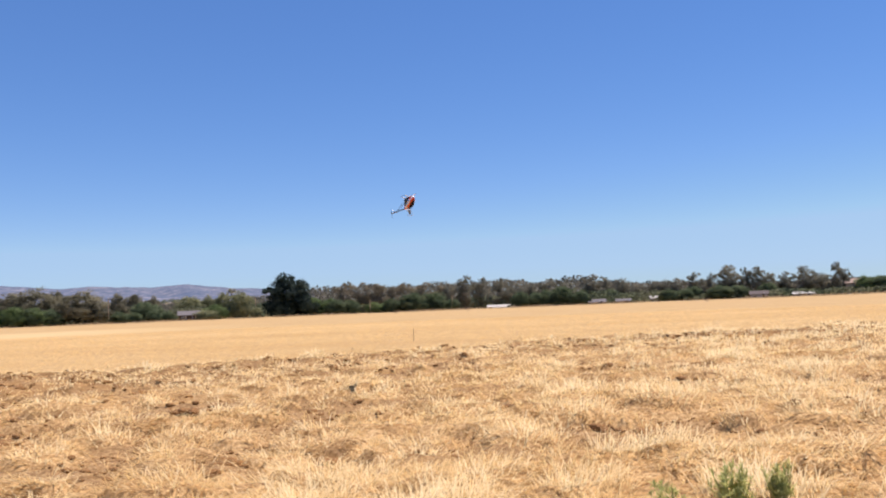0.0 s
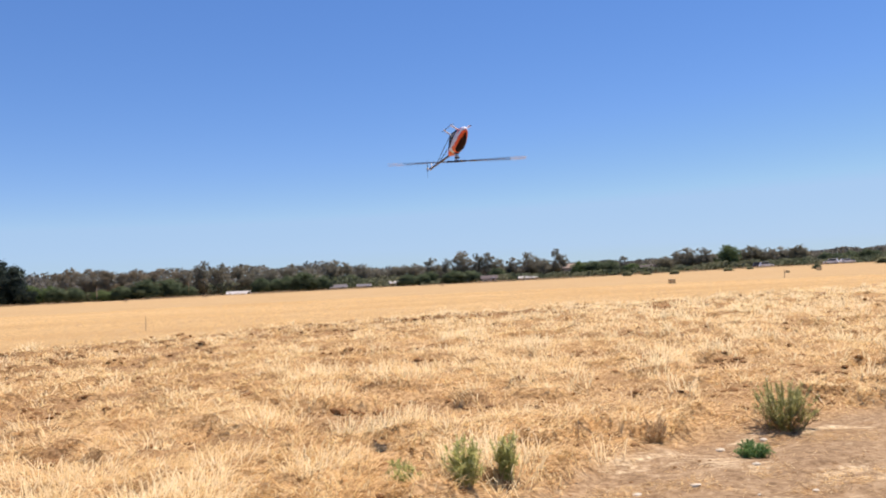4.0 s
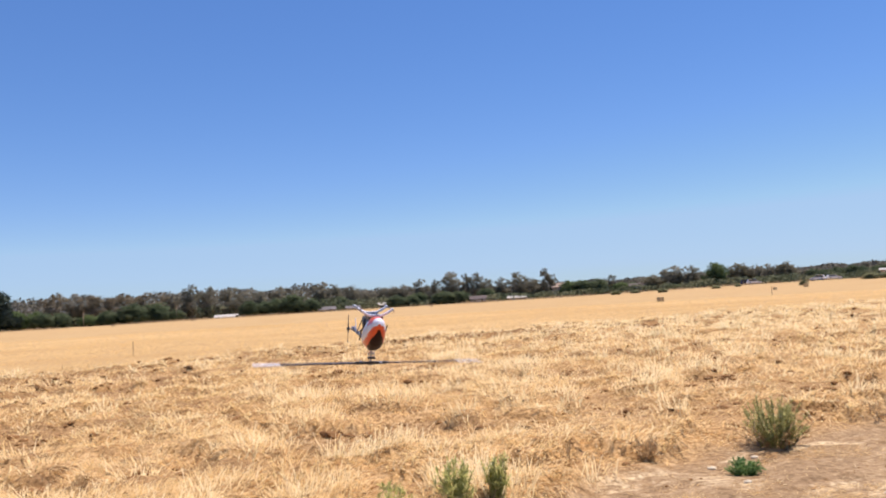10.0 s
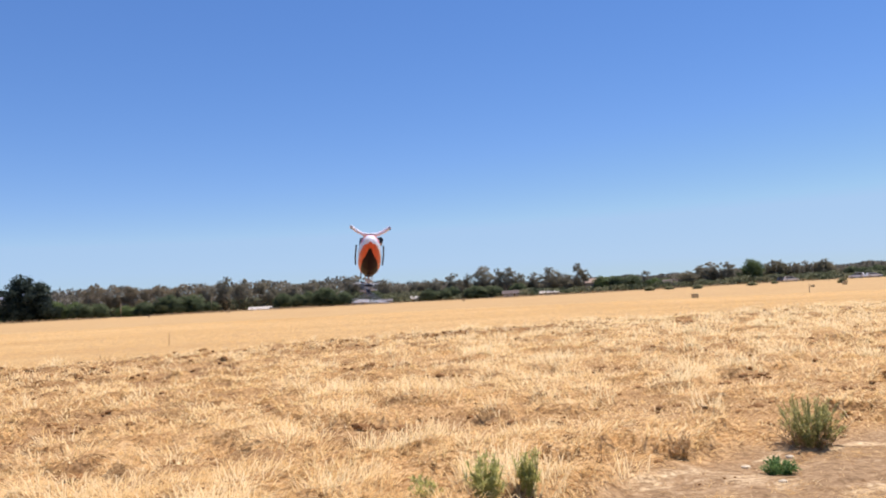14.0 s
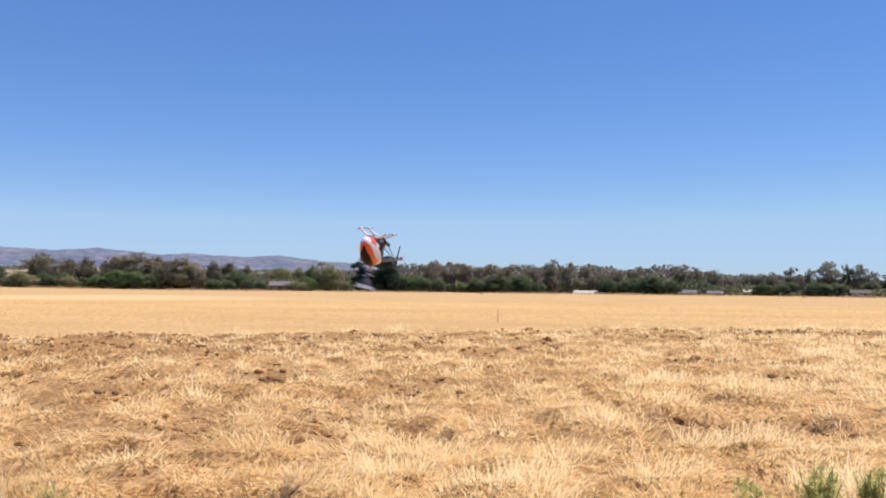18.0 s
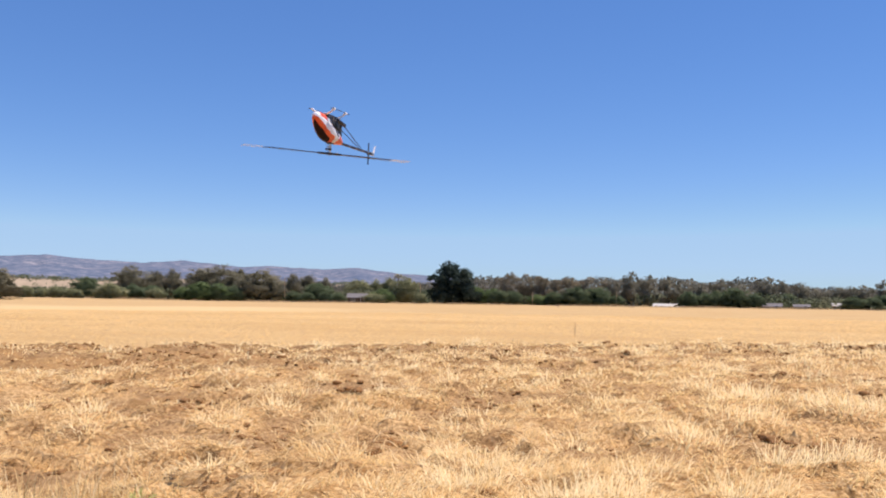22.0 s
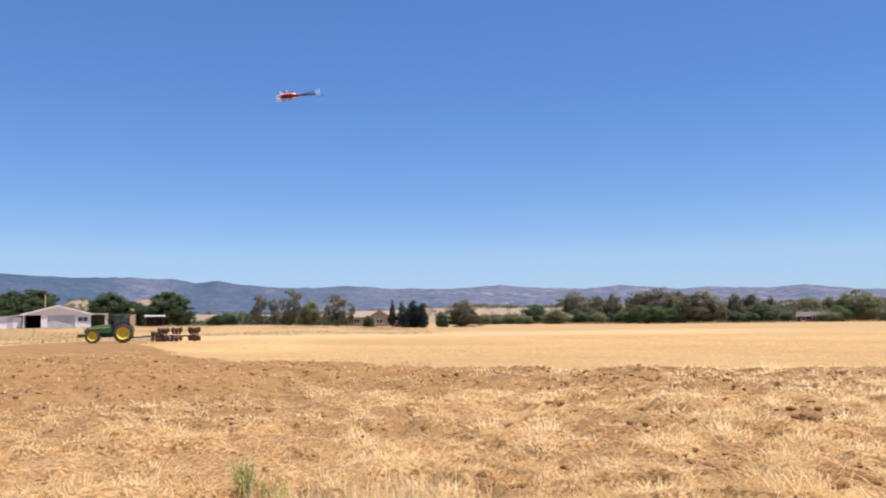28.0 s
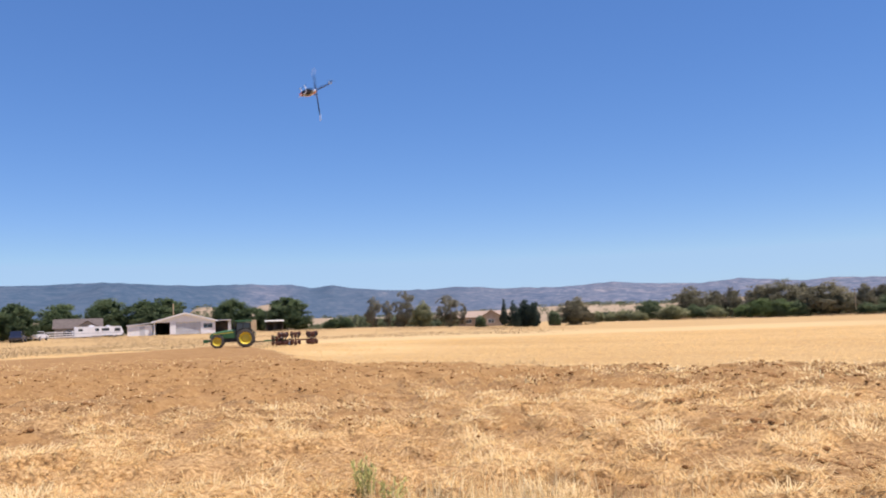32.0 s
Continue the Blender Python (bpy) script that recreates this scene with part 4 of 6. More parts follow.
    tree_row("oak", [(-74.8, 150, 7.4, 6.4), (-72.4, 205, 9.3, 9.4), (-62, 190, 8.8, 8.2), (-60.8, 190, 7.2, 7), (-58.5, 180, 8.5, 8.8), (-55.6, 170, 3.5, 3), (-54.7, 170, 3.6, 2.6)], 2)
    tree_row("oak", [(-69.6, 200, 9.9, 9.8), (-67.3, 196, 9.4, 9.0), (-66.2, 194, 9.5, 9.6)], 0)
    tree_row("gum", [(-52.9, 200, 8.7, 3.8), (-51.9, 205, 7.7, 2.6), (-50.8, 200, 9.7, 5.8), (-47.8, 190, 8.2, 6.3), (-46.8, 195, 6.3, 1.5)], 1)
    tree_row("olive", [(-49.6, 195, 7.3, 4.2)], 2)
    tree_row("conifer", [(-43.5, 190, 6.3, 3.4)], 0)
    tree_row("dark", [(-42.8, 192, 6.5, 3.9), (-42.2, 190, 5.9, 2.9)], 1)
    tree_row("brown", [(-39.4, 210, 7.3, 7.2)], 2)
    tree_row("green", [(-40.8, 205, 3.8, 2.9), (-45.7, 180, 3.2, 2.3)], 0)
    tree_row("scrub", [(-38, 260, 3.9, 4.6), (-37.1, 265, 3.5, 4), (-36.3, 265, 3.9, 4.7), (-35.3, 265, 3.6, 5.4), (-33.3, 270, 5.2, 6.9), (-33.2, 280, 4.5, 9.9), (-30.5, 280, 4.1, 6), (-16.5, 280, 3.5, 7.3), (-13.4, 280, 3.6, 4)], 1)
    palm(-14.9, 315, 11.4, 4.2, "tall fan palm above the treeline")
    # continuous undergrowth along the edge of the field, and taller woods close behind it
    rng = np.random.default_rng(77)
    for name, words, mat, n, az0, d0, d1, low, rise, size in (
            ("undergrowth", "dark green and olive undergrowth filling the foot of the treeline", UNDERLEAF, 80000, -41, 298, 345, 1.6, 4.6, 0.27),
            ("hedgerow", "low dark scrub along the lane beside the farm", UNDERLEAF, 16000, -58, 212, 250, 0.3, 3.2, 0.26),
            ("far_woods", "grey-brown gum woods standing behind the treeline", WOODLEAF, 110000, -33.5, 352, 392, 3.5, 8.0, 0.32)):
        az = rng.uniform(az0, -46 if name == "hedgerow" else 58, n)
        d = rng.uniform(d0, d1, n)
        x, y = d * np.sin(np.radians(az)), d * np.cos(np.radians(az))
        lobes = sheet_noise(az, d * 0.02, 1.1, 51) * 0.6 + sheet_noise(az, d * 0.05, 0.35, 52) * 0.4
        if name == "far_woods":
            low, rise = (np.interp(az, [-34, -13, -11, 8, 13, 20, 58], [6.5, 7.5, 11, 10.5, 7.5, 5.5, 5.5]) * k for k in (0.75, 0.5))
        hh = (low + rise * lobes) * np.where((az < -33) & (name != "hedgerow"), 0.7, 1.0) * (0.55 + 0.45 * smooth(az, az0, az0 + 5)) * (1 - (0.45 if name == "undergrowth" else 0.0) * smooth(az, 9, 16))
        z = height(x, y) + rng.uniform(0, 1, n) ** 0.8 * hh
        p = np.stack([x, y, z], -1)
        a, b = rng.normal(0, size, (n, 3)), rng.normal(0, size * 0.8, (n, 3))
        v = np.stack([p - a, p + b, p + a, p - b], 1).reshape(-1, 3)
        o = np.arange(n) * 4
        tone = np.clip(rng.normal(0.38, 0.07, n) + (sheet_noise(az, z * 0.15, 0.9, 55) - 0.5) * 0.8, 0, 1)
        me = bulk_mesh(name, v, np.zeros((0, 3), np.int32), mat, np.repeat(tone, 4), np.stack([o, o + 1, o + 2, o + 3], -1))
        tagged(new(name, me), words, {"undergrowth": "undergrowth", "hedgerow": "hedge", "far_woods": "woods"}[name], kind="stuff")


# ---- buildings ----
WHITE = surface("white_paint", (0.72, 0.71, 0.69), (0.82, 0.81, 0.79), 0.8, 0.6)
GREYPAINT = surface("grey_paint", (0.42, 0.43, 0.44), (0.55, 0.56, 0.57), 0.8, 0.6)
DULLGREY = surface("dull_grey_boards", (0.24, 0.23, 0.23), (0.34, 0.33, 0.33), 0.8, 0.8, spec=0.05)
SHINGLE = surface("grey_shingle", (0.10, 0.08, 0.068), (0.17, 0.14, 0.12), 1.5, 0.9, bump_s=0.4, bump_d=0.02, spec=0.05)
GREYROOF = surface("weathered_grey_roof", (0.13, 0.115, 0.105), (0.21, 0.19, 0.175), 1.5, 0.9, spec=0.05)
TANROOF = surface("tan_shingle", (0.30, 0.22, 0.16), (0.44, 0.34, 0.26), 1.5, 0.9, bump_s=0.4, bump_d=0.02, spec=0.05)
STUCCO = surface("tan_stucco", (0.34, 0.27, 0.20), (0.46, 0.38, 0.29), 1.2, 0.9, bump_s=0.2, bump_d=0.01, spec=0.05)
# real dark timber, and the painted shade inside garage, carport and shelter
DARKWOOD = surface("dark_timber_and_shade", (0.035, 0.028, 0.024), (0.08, 0.062, 0.05), 1.2, 0.85)
TANWOOD = surface("tan_board", (0.38, 0.27, 0.15), (0.52, 0.39, 0.23), 1.5, 0.85)
CREAMROOF = surface("cream_metal_roof", (0.42, 0.38, 0.31), (0.54, 0.50, 0.42), 0.6, 0.7)
METALROOF = surface("pale_metal_roof", (0.55, 0.55, 0.54), (0.70, 0.70, 0.68), 0.6, 0.45, 0.3)
GLASS = surface("dark_window_glass", (0.02, 0.025, 0.03), (0.04, 0.045, 0.05), 0.5, 0.08, spec=0.8)
RUBBER = surface("black_rubber", (0.018, 0.018, 0.018), (0.035, 0.033, 0.03), 4.0, 0.85)
CHROME = surface("bare_metal", (0.42, 0.42, 0.43), (0.55, 0.55, 0.56), 6.0, 0.3, 0.9)


def window(ob, x, y, z, w, h):
    fr = part("window", box((x, y, z), (w + 0.16, 0.10, h + 0.16), 0.01), WHITE, ob)
    part("pane", box((x, y - 0.035, z), (w, 0.06, h)), GLASS, fr)
    part("mullion", box((x, y - 0.05, z), (0.05, 0.06, h)), WHITE, fr)
    return fr


def gable_roof(ob, x0, x1, y0, y1, eave, peak, mat, along="y", lap=0.4, thick=0.14):
    """Two roof slopes with the ridge along x or y."""
    if along == "y":
        cx = (x0 + x1) / 2
        for xe in (x0 - lap, x1 + lap):
            drop = (peak - eave) / ((x1 - x0) / 2) * lap
            part("roof_slope", prism([(cx, peak), (cx, peak + thick), (xe, eave - drop + thick), (xe, eave - drop)], y0 - lap, y1 + lap), mat, ob)
    else:
        cy = (y0 + y1) / 2
        for ye in (y0 - lap, y1 + lap):
            drop = (peak - eave) / ((y1 - y0) / 2) * lap
            bm = bmesh.new()
            q = [(cy, peak), (cy, peak + thick), (ye, eave - drop + thick), (ye, eave - drop)]
            a, b = [bm.verts.new((x0 - lap, p, z)) for p, z in q], [bm.verts.new((x1 + lap, p, z)) for p, z in q]
            bm.faces.new(a), bm.faces.new(b[::-1])
            for k in range(4):
                bm.faces.new((a[k], a[(k + 1) % 4], b[(k + 1) % 4], b[k]))
            part("roof_slope", bm, mat, ob)


def garage():
    ob = thing("garage", "long white gabled farm garage with an open bay and a carport", "garage", spot(-65.0, 160))
    w, dp, ev, pk = 5.3, 11.0, 2.35, 3.75
    # front wall left standing between the openings
    for x0, x1, z0, z1 in ((-5.3, -5.05, 0, ev), (-2.55, -1.55, 0, ev), (2.75, 5.3, 0, ev), (-5.05, -2.55, 2.2, ev), (-1.55, 2.75, 2.2, ev)):
        part("front_wall", box(((x0 + x1) / 2, 0.1, (z0 + z1) / 2), (x1 - x0, 0.2, z1 - z0)), WHITE, ob)
    part("gable", prism([(-w, ev), (w, ev), (0, pk)], 0.0, 0.2), WHITE, ob)
    part("side_wall", box((-w + 0.1, dp / 2 + 0.1, ev / 2), (0.2, dp - 0.2, ev)), WHITE, ob)
    part("side_wall", box((w - 0.1, dp / 2 + 0.1, ev / 2), (0.2, dp - 0.2, ev)), WHITE, ob)
    # back and inner wall are dark: the open bay's shade put into their colour
    part("back_wall", box((0, dp, ev / 2), (2 * w - 0.4, 0.2, ev)), DARKWOOD, ob)
    part("inner_wall", box((-2.0, dp / 2, ev / 2), (0.15, dp - 0.6, ev - 0.02)), DARKWOOD, ob)
    door = part("garage_door", box((0.6, 0.22, 1.1), (4.3, 0.06, 2.2)), GREYPAINT, ob, "pale grey sectional door")
    for k in range(3):
        part("door_rib", box((0.6, 0.185, 0.55 + k * 0.55), (4.25, 0.03, 0.04)), GREYPAINT, door)
    window(ob, 4.0, -0.02, 1.45, 1.5, 0.75)
    gable_roof(ob, -w, w, 0.0, dp, ev, pk, WHITE)
    for s in (-1, 1):
        part("bargeboard", prism([(0, pk - 0.06), (0, pk + 0.16), (s * 5.75, ev - 0.0), (s * 5.75, ev - 0.2)], -0.47, -0.41), WHITE, ob)
    # carport on the right
    part("carport_roof", box((6.75, 4.0, 2.36), (2.7, 8.4, 0.12)), METALROOF, ob)
    for y in (0.1, 4.0, 7.9):
        part("carport_post", box((7.95, y, 1.15), (0.12, 0.12, 2.3)), WHITE, ob)
    # dark sheet standing in for the shade under the carport roof
    part("carport_back", box((6.7, 8.0, 1.15), (2.6, 0.1, 2.3)), DARKWOOD, ob)
    shed = thing("shed", "long low white shed with a sloping metal roof", "shed", spot(-65.0, 160))
    part("wall", box((-7.6, 3.0, 0.95), (4.2, 5.0, 1.9)), WHITE, shed)
    part("roof", prism([(-9.9, 1.78), (-9.9, 1.92), (-5.45, 2.3), (-5.45, 2.16)], 0.2, 5.8), METALROOF, shed)
    part("door", box((-7.2, 0.48, 0.85), (0.9, 0.05, 1.7)), GREYPAINT, shed)
    board = thing("board_stack", "stack of tan boards on edge beside the carport", "boards", spot(-60.85, 158))
    for k in range(4):
        part("board", box((0, k * 0.09, 1.1), (1.9, 0.05, 2.2), 0.01), TANWOOD, board)


def house(name, label, az, d, w, dp, ev, pk, wall, roof, along="x", wing=None, turn=0.0, sink=0.0):
    ob = thing(name, label, "house", spot(az, d, turn, sink))
    x0, x1 = -w / 2, w / 2
    part("wall", box((0, dp / 2, ev / 2), (w, dp, ev)), wall, ob)
    if along == "y":
        part("gable", prism([(x0, ev), (x1, ev), (0, pk)], 0.02, dp - 0.02), wall, ob)
    else:
        bm = bmesh.new()
        for x in (x0 + 0.02, x1 - 0.22):
            q = [(0.02, ev), (dp - 0.02, ev), (dp / 2, pk)]
            a, b = [bm.verts.new((x, p, z)) for p, z in q], [bm.verts.new((x + 0.2, p, z)) for p, z in q]
            bm.faces.new(a), bm.faces.new(b[::-1])
            for k in range(3):
                bm.faces.new((a[k], a[(k + 1) % 3], b[(k + 1) % 3], b[k]))
        part("gable", bm, wall, ob)
    gable_roof(ob, x0, x1, 0, dp, ev, pk, roof, along)
    n = max(2, int(w // 3.2))
    for k in range(n):
        x = x0 + w * (k + 0.5) / n
        if k == n // 2:
            d_ = part("door", box((x, -0.02, 1.02), (0.95, 0.08, 2.04)), DARKWOOD, ob)
            part("door_frame", box((x, -0.01, 1.04), (1.15, 0.05, 2.12)), WHITE, d_)
        else:
            window(ob, x, -0.02, ev * 0.58, 1.2, min(1.0, ev * 0.4))
    if wing:
        wx, ww, wev, wpk = wing
        part("wing_wall", box((wx, -1.2, wev / 2), (ww, 2.4, wev)), wall, ob)
        part("wing_gable", prism([(wx - ww / 2, wev), (wx + ww / 2, wev), (wx, wpk)], -2.4, 1.5), wall, ob)
        gable_roof(ob, wx - ww / 2, wx + ww / 2, -2.4, 2.0, wev, wpk, roof, "y")
        window(ob, wx, -2.44, wev * 0.55, 1.4, wev * 0.4)
    return ob


def wheel_part(ob, c, r, w, seg=20, rim_mat=None):
    t = part("wheel", lathe([(r * 0.62, -w / 2), (r * 0.92, -w / 2), (r, -w * 0.3), (r, w * 0.3), (r * 0.92, w / 2), (r * 0.62, w / 2)], "Y", seg, c), RUBBER, ob)
    part("rim", lathe([(0.02, -w * 0.32), (r * 0.3, -w * 0.30), (r * 0.62, -w * 0.44), (r * 0.62, w * 0.44), (r * 0.3, w * 0.3), (0.02, w * 0.32)], "Y", seg, c), rim_mat or CHROME, t)
    return t


def car(name, label, az, d, paint, tall, turn):
    ob = thing(name, label, "car", spot(az, d, turn))
    part("body", prism([(-2.2, 0.35), (2.2, 0.35), (2.25, 0.75), (1.5, 0.95), (-2.1, 1.0), (-2.25, 0.7)], -0.88, 0.88), paint, ob)
    part("cabin", prism([(-2.0, 0.98), (1.0, 0.94), (0.45, tall), (-1.75, tall)], -0.76, 0.76), paint, ob)
    for s in (-1, 1):
        part("side_window", prism([(-1.75, 1.04), (0.8, 1.02), (0.4, tall - 0.1), (-1.6, tall - 0.1)], s * 0.765, s * 0.78), GLASS, ob)
    part("windscreen", prism([(0.75, 1.0), (1.03, 0.96), (0.5, tall - 0.04), (0.4, tall - 0.08)], -0.7, 0.7), GLASS, ob)
    for x in (-1.35, 1.4):
        for s in (-1, 1):
            wheel_part(ob, (x, s * 0.82, 0.34), 0.34, 0.22, 16)
    for s in (-1, 1):
        part("headlight", box((2.2, s * 0.6, 0.72), (0.08, 0.3, 0.14), 0.02), CHROME, ob)


def motorhome():
    ob = thing("motorhome", "white motorhome with dark windows parked by the shed", "motorhome", spot(-70.1, 158))
    part("body", prism([(-3.9, 0.35), (3.6, 0.35), (3.95, 0.85), (3.75, 1.2), (3.5, 1.85), (-3.9, 1.92)], -1.15, 1.15), WHITE, ob)
    part("stripe", box((-0.2, -1.16, 0.8), (7.2, 0.02, 0.1)), GREYPAINT, ob)
    for x, w_ in ((-2.9, 0.7), (-0.3, 0.6), (1.0, 1.2)):
        part("side_window", box((x, -1.16, 1.35), (w_, 0.04, 0.45), 0.01), GLASS, ob)
    part("cab_window", box((2.9, -1.16, 1.3), (0.9, 0.04, 0.55), 0.01), GLASS, ob)
    part("windscreen", box((3.68, 0, 1.5), (0.08, 2.0, 0.55), 0.02, (0, -14, 0)), GLASS, ob)
    part("roof_unit", box((-1.2, 0, 2.0), (0.9, 0.8, 0.22), 0.05), WHITE, ob)
    part("roof_unit", box((1.4, 0, 1.97), (0.7, 0.6, 0.18), 0.05), WHITE, ob)
    for x in (-2.4, 2.4):
        for s in (-1, 1):
            wheel_part(ob, (x, s * 0.98, 0.42), 0.42, 0.28, 16)


def rail_fence(az0, az1, d, label):
    (x0, y0), (x1, y1) = polar(az0, d), polar(az1, d)
    ob = thing("fence", label, "fence", pose(x0, y0, gz(x0, y0), 0, 0, math.degrees(math.atan2(y1 - y0, x1 - x0))))
    ln = math.hypot(x1 - x0, y1 - y0)
    n = int(ln // 2.4)
    for k in range(n + 1):
        part("post", box((ln * k / n, 0, 0.65), (0.12, 0.12, 1.3), 0.01), WHITE, ob)
    for z in (0.35, 0.72, 1.1):
        part("rail", box((ln / 2, -0.09, z), (ln, 0.05, 0.14)), WHITE, ob)


def pole(az, d, h, label, arm=True):
    ob = thing("utility_pole", label, "pole", spot(az, d))
    part("shaft", rod((0, 0, -0.2), (0, 0, h), 0.17, 0.12, 10), TANWOOD, ob)
    if arm:
        a = part("crossarm", box((0, -0.16, h - 0.5), (2.2, 0.12, 0.14)), DARKWOOD, ob)
        for x in (-0.95, 0.0, 0.95):
            part("insulator", rod((x, -0.16, h - 0.43), (x, -0.16, h - 0.22), 0.05, 0.03, 8), GREYPAINT, a)


def shelter(az, d):
    ob = thing("shelter", "small open shelter with a pale roof behind the farm", "shelter", spot(az, d))
    for x in (-1.5, 0.0, 1.5):
        part("post", box((x, 0, 0.95), (0.12, 0.12, 1.9), 0.01), DARKWOOD, ob)
    # walls coloured dark to stand for the shade beneath the roof
    part("back_wall", box((0, 2.4, 0.9), (3.2, 0.1, 1.8)), DARKWOOD, ob)
    for s in (-1, 1):
        part("side_wall", box((s * 1.6, 1.25, 0.9), (0.1, 2.2, 1.8)), DARKWOOD, ob)
    part("roof", box((0, 1.2, 2.0), (3.8, 3.0, 0.1), 0.0, (6, 0, 0)), CREAMROOF, ob, "pale metal roof")


def build_farm():
    garage()
    house("house", "grey-roofed farmhouse with a gabled front wing", -71.3, 178, 8.2, 9.0, 2.4, 4.1, DULLGREY, SHINGLE, "x", (1.6, 4.4, 2.3, 3.6), sink=0.5)
    house("house", "low house with a pale roof at the farm's edge", -76.9, 165, 8.0, 8.0, 2.1, 3.4, DARKWOOD, METALROOF, "x")
    house("house", "tan bungalow with a brown tiled gable roof among trees", -45.8, 205, 9.6, 9.0, 2.2, 3.6, STUCCO, TANROOF, "x", (2.9, 5.4, 2.1, 3.7))
    house("barn", "grey-roofed open barn at the foot of the trees", -17.6, 292, 6.4, 8.0, 2.2, 3.5, DARKWOOD, GREYROOF, "x", sink=0.5)
    shelter(-59.35, 171)
    motorhome()
    car("car", "dark blue parked estate car", -74.6, 144, surface("dark_blue_paint", (0.012, 0.015, 0.03), (0.02, 0.024, 0.045), 1.0, 0.25, spec=0.7), 1.7, 80)
    car("car", "white parked saloon car", -73.55, 150, WHITE, 1.45, 70)
    rail_fence(-74.6, -71.6, 156, "white timber rail fence round the farmyard")
    rail_fence(-71.6, -70.6, 154, "white timber rail fence beside the motorhome")
    # far side of the field
    house("polytunnel_shed", "long low shed with a white roof behind the field", 2.9, 287, 9.1, 6.5, 1.49, 2.42, STUCCO, CREAMROOF, "x", sink=1.45)
    house("house", "low grey house under the gum trees", 9.2, 283, 5.2, 6.4, 1.8, 2.7, STUCCO, GREYROOF, "x", sink=1.15)
    house("house", "low grey house with a wide roof under gum trees", 10.9, 283, 4.2, 6.4, 1.8, 2.5, STUCCO, GREYROOF, "x", sink=1.15)
    house("house", "small white house at the foot of the trees", 13.0, 305, 3.9, 5.6, 1.58, 2.33, STUCCO, CREAMROOF, "x", sink=0.5)
    house("house", "pale stucco bungalow across the field", 19.3, 296, 5.2, 7.4, 1.86, 2.88, DULLGREY, SHINGLE, "x", sink=0.7)
    house("house", "cream bungalow with a wide low front", 21.9, 299, 6.4, 7.4, 1.9, 2.6, STUCCO, CREAMROOF, "x", sink=1.2)
    house("house", "beige two-storey house among the trees", 24.8, 310, 5.8, 7.4, 4.09, 5.39, STUCCO, TANROOF, "x", sink=0.5)
    house("house", "grey house half hidden by trees", 30.0, 308, 7.4, 7.4, 1.95, 2.98, DULLGREY, SHINGLE, "x")
    house("house", "long white flat building with a pale roof", 44.8, 293, 6.5, 6.5, 2.05, 2.51, STUCCO, CREAMROOF, "x")
    house("house", "low shed with a rounded grey roof", 50.3, 289, 4.8, 5.6, 1.49, 2.42, DULLGREY, SHINGLE, "x")
    house("house", "pale green house beside dark conifers", 54.2, 293, 6.5, 6.5, 2.14, 3.16, DULLGREY, TANROOF, "x")
    car("car", "dark parked pickup beyond the field", 36.6, 296, surface("navy_paint", (0.01, 0.015, 0.05), (0.02, 0.026, 0.07), 1.0, 0.3), 1.75, 10)
    car("car", "white parked van beyond the field", 37.0, 292, WHITE, 1.7, 10)
    car("car", "white parked van at the far field edge", 40.7, 292, WHITE, 1.7, 170)
    car("car", "white parked car at the far field edge", 41.6, 294, WHITE, 1.5, 20)
    pole(-22.4, 284, 8.0, "bare wooden utility pole in front of gum trees")
    pole(-13.4, 284, 6.5, "bare wooden utility pole beside the dark tree", False)
    pole(-5.9, 278, 4.4, "pale short pole in front of the bushes", False)
    pole(-0.4, 282, 5.0, "pale short pole at the edge of the gums", False)
    pole(-65.7, 178, 6.1, "thin pole behind the garage roof", False)


HAY = surface("pale_hay", (0.50, 0.37, 0.19), (0.72, 0.56, 0.32), 14.0, 0.95, bump_s=0.6, bump_d=0.02, spec=0.05)


def bale(az, d, s):
    ob = thing("hay_bale", "small weathered hay bale in the standing grass", "hay bale", spot(az, d, 12), "bales in the field")
    part("bundle", box((0, 0, 0.36 * s), (1.0 * s, 0.6 * s, 0.72 * s), 0.06), HAY, ob)
    for x in (-0.25, 0.25):
        part("twine", box((x * s, 0, 0.36 * s), (0.03, 0.615 * s, 0.735 * s), 0.01), DARKWOOD, ob)


def build_field_things():
    bale(31.2, 95.0, 0.72)
    bale(40.0, 165.0, 0.8)
    bale(38.2, 150.0, 0.6)
    ob = thing("marker_stake", "thin dark stake standing in the grass", "stake", spot(-3.1, 40.4))
    part("shaft", rod((0, 0, -0.1), (0.02, 0, 0.62), 0.013, 0.010, 8), DARKWOOD, ob)
    ob = thing("marker_stake", "thin dark stake standing in the far grass", "stake", spot(38.0, 100))
    part("shaft", rod((0, 0, -0.1), (0.02, 0, 0.9), 0.03, 0.025, 8), DARKWOOD, ob)
    for az, d, h, w in ((31.4, 215, 1.1, 3.2), (34.7, 225, 0.9, 3.0), (28.4, 235, 1.2, 3.4), (29.6, 240, 1.0, 3.0), (39.9, 190, 1.3, 2.0), (43.6, 235, 1.6, 4.4), (44.3, 240, 1.5, 4.0), (45.4, 215, 2.4, 3.8),
                        (46.6, 235, 1.1, 2.2), (47.5, 225, 1.0, 2.6), (48.2, 220, 1.3, 3.4), (49.6, 225, 1.0, 3.2), (51.3, 230, 1.1, 5.0), (36.0, 240, 0.8, 2.0)):
        tree("scrub", int(az) % 3, az, d, h + gz(*polar(az, d)), w)


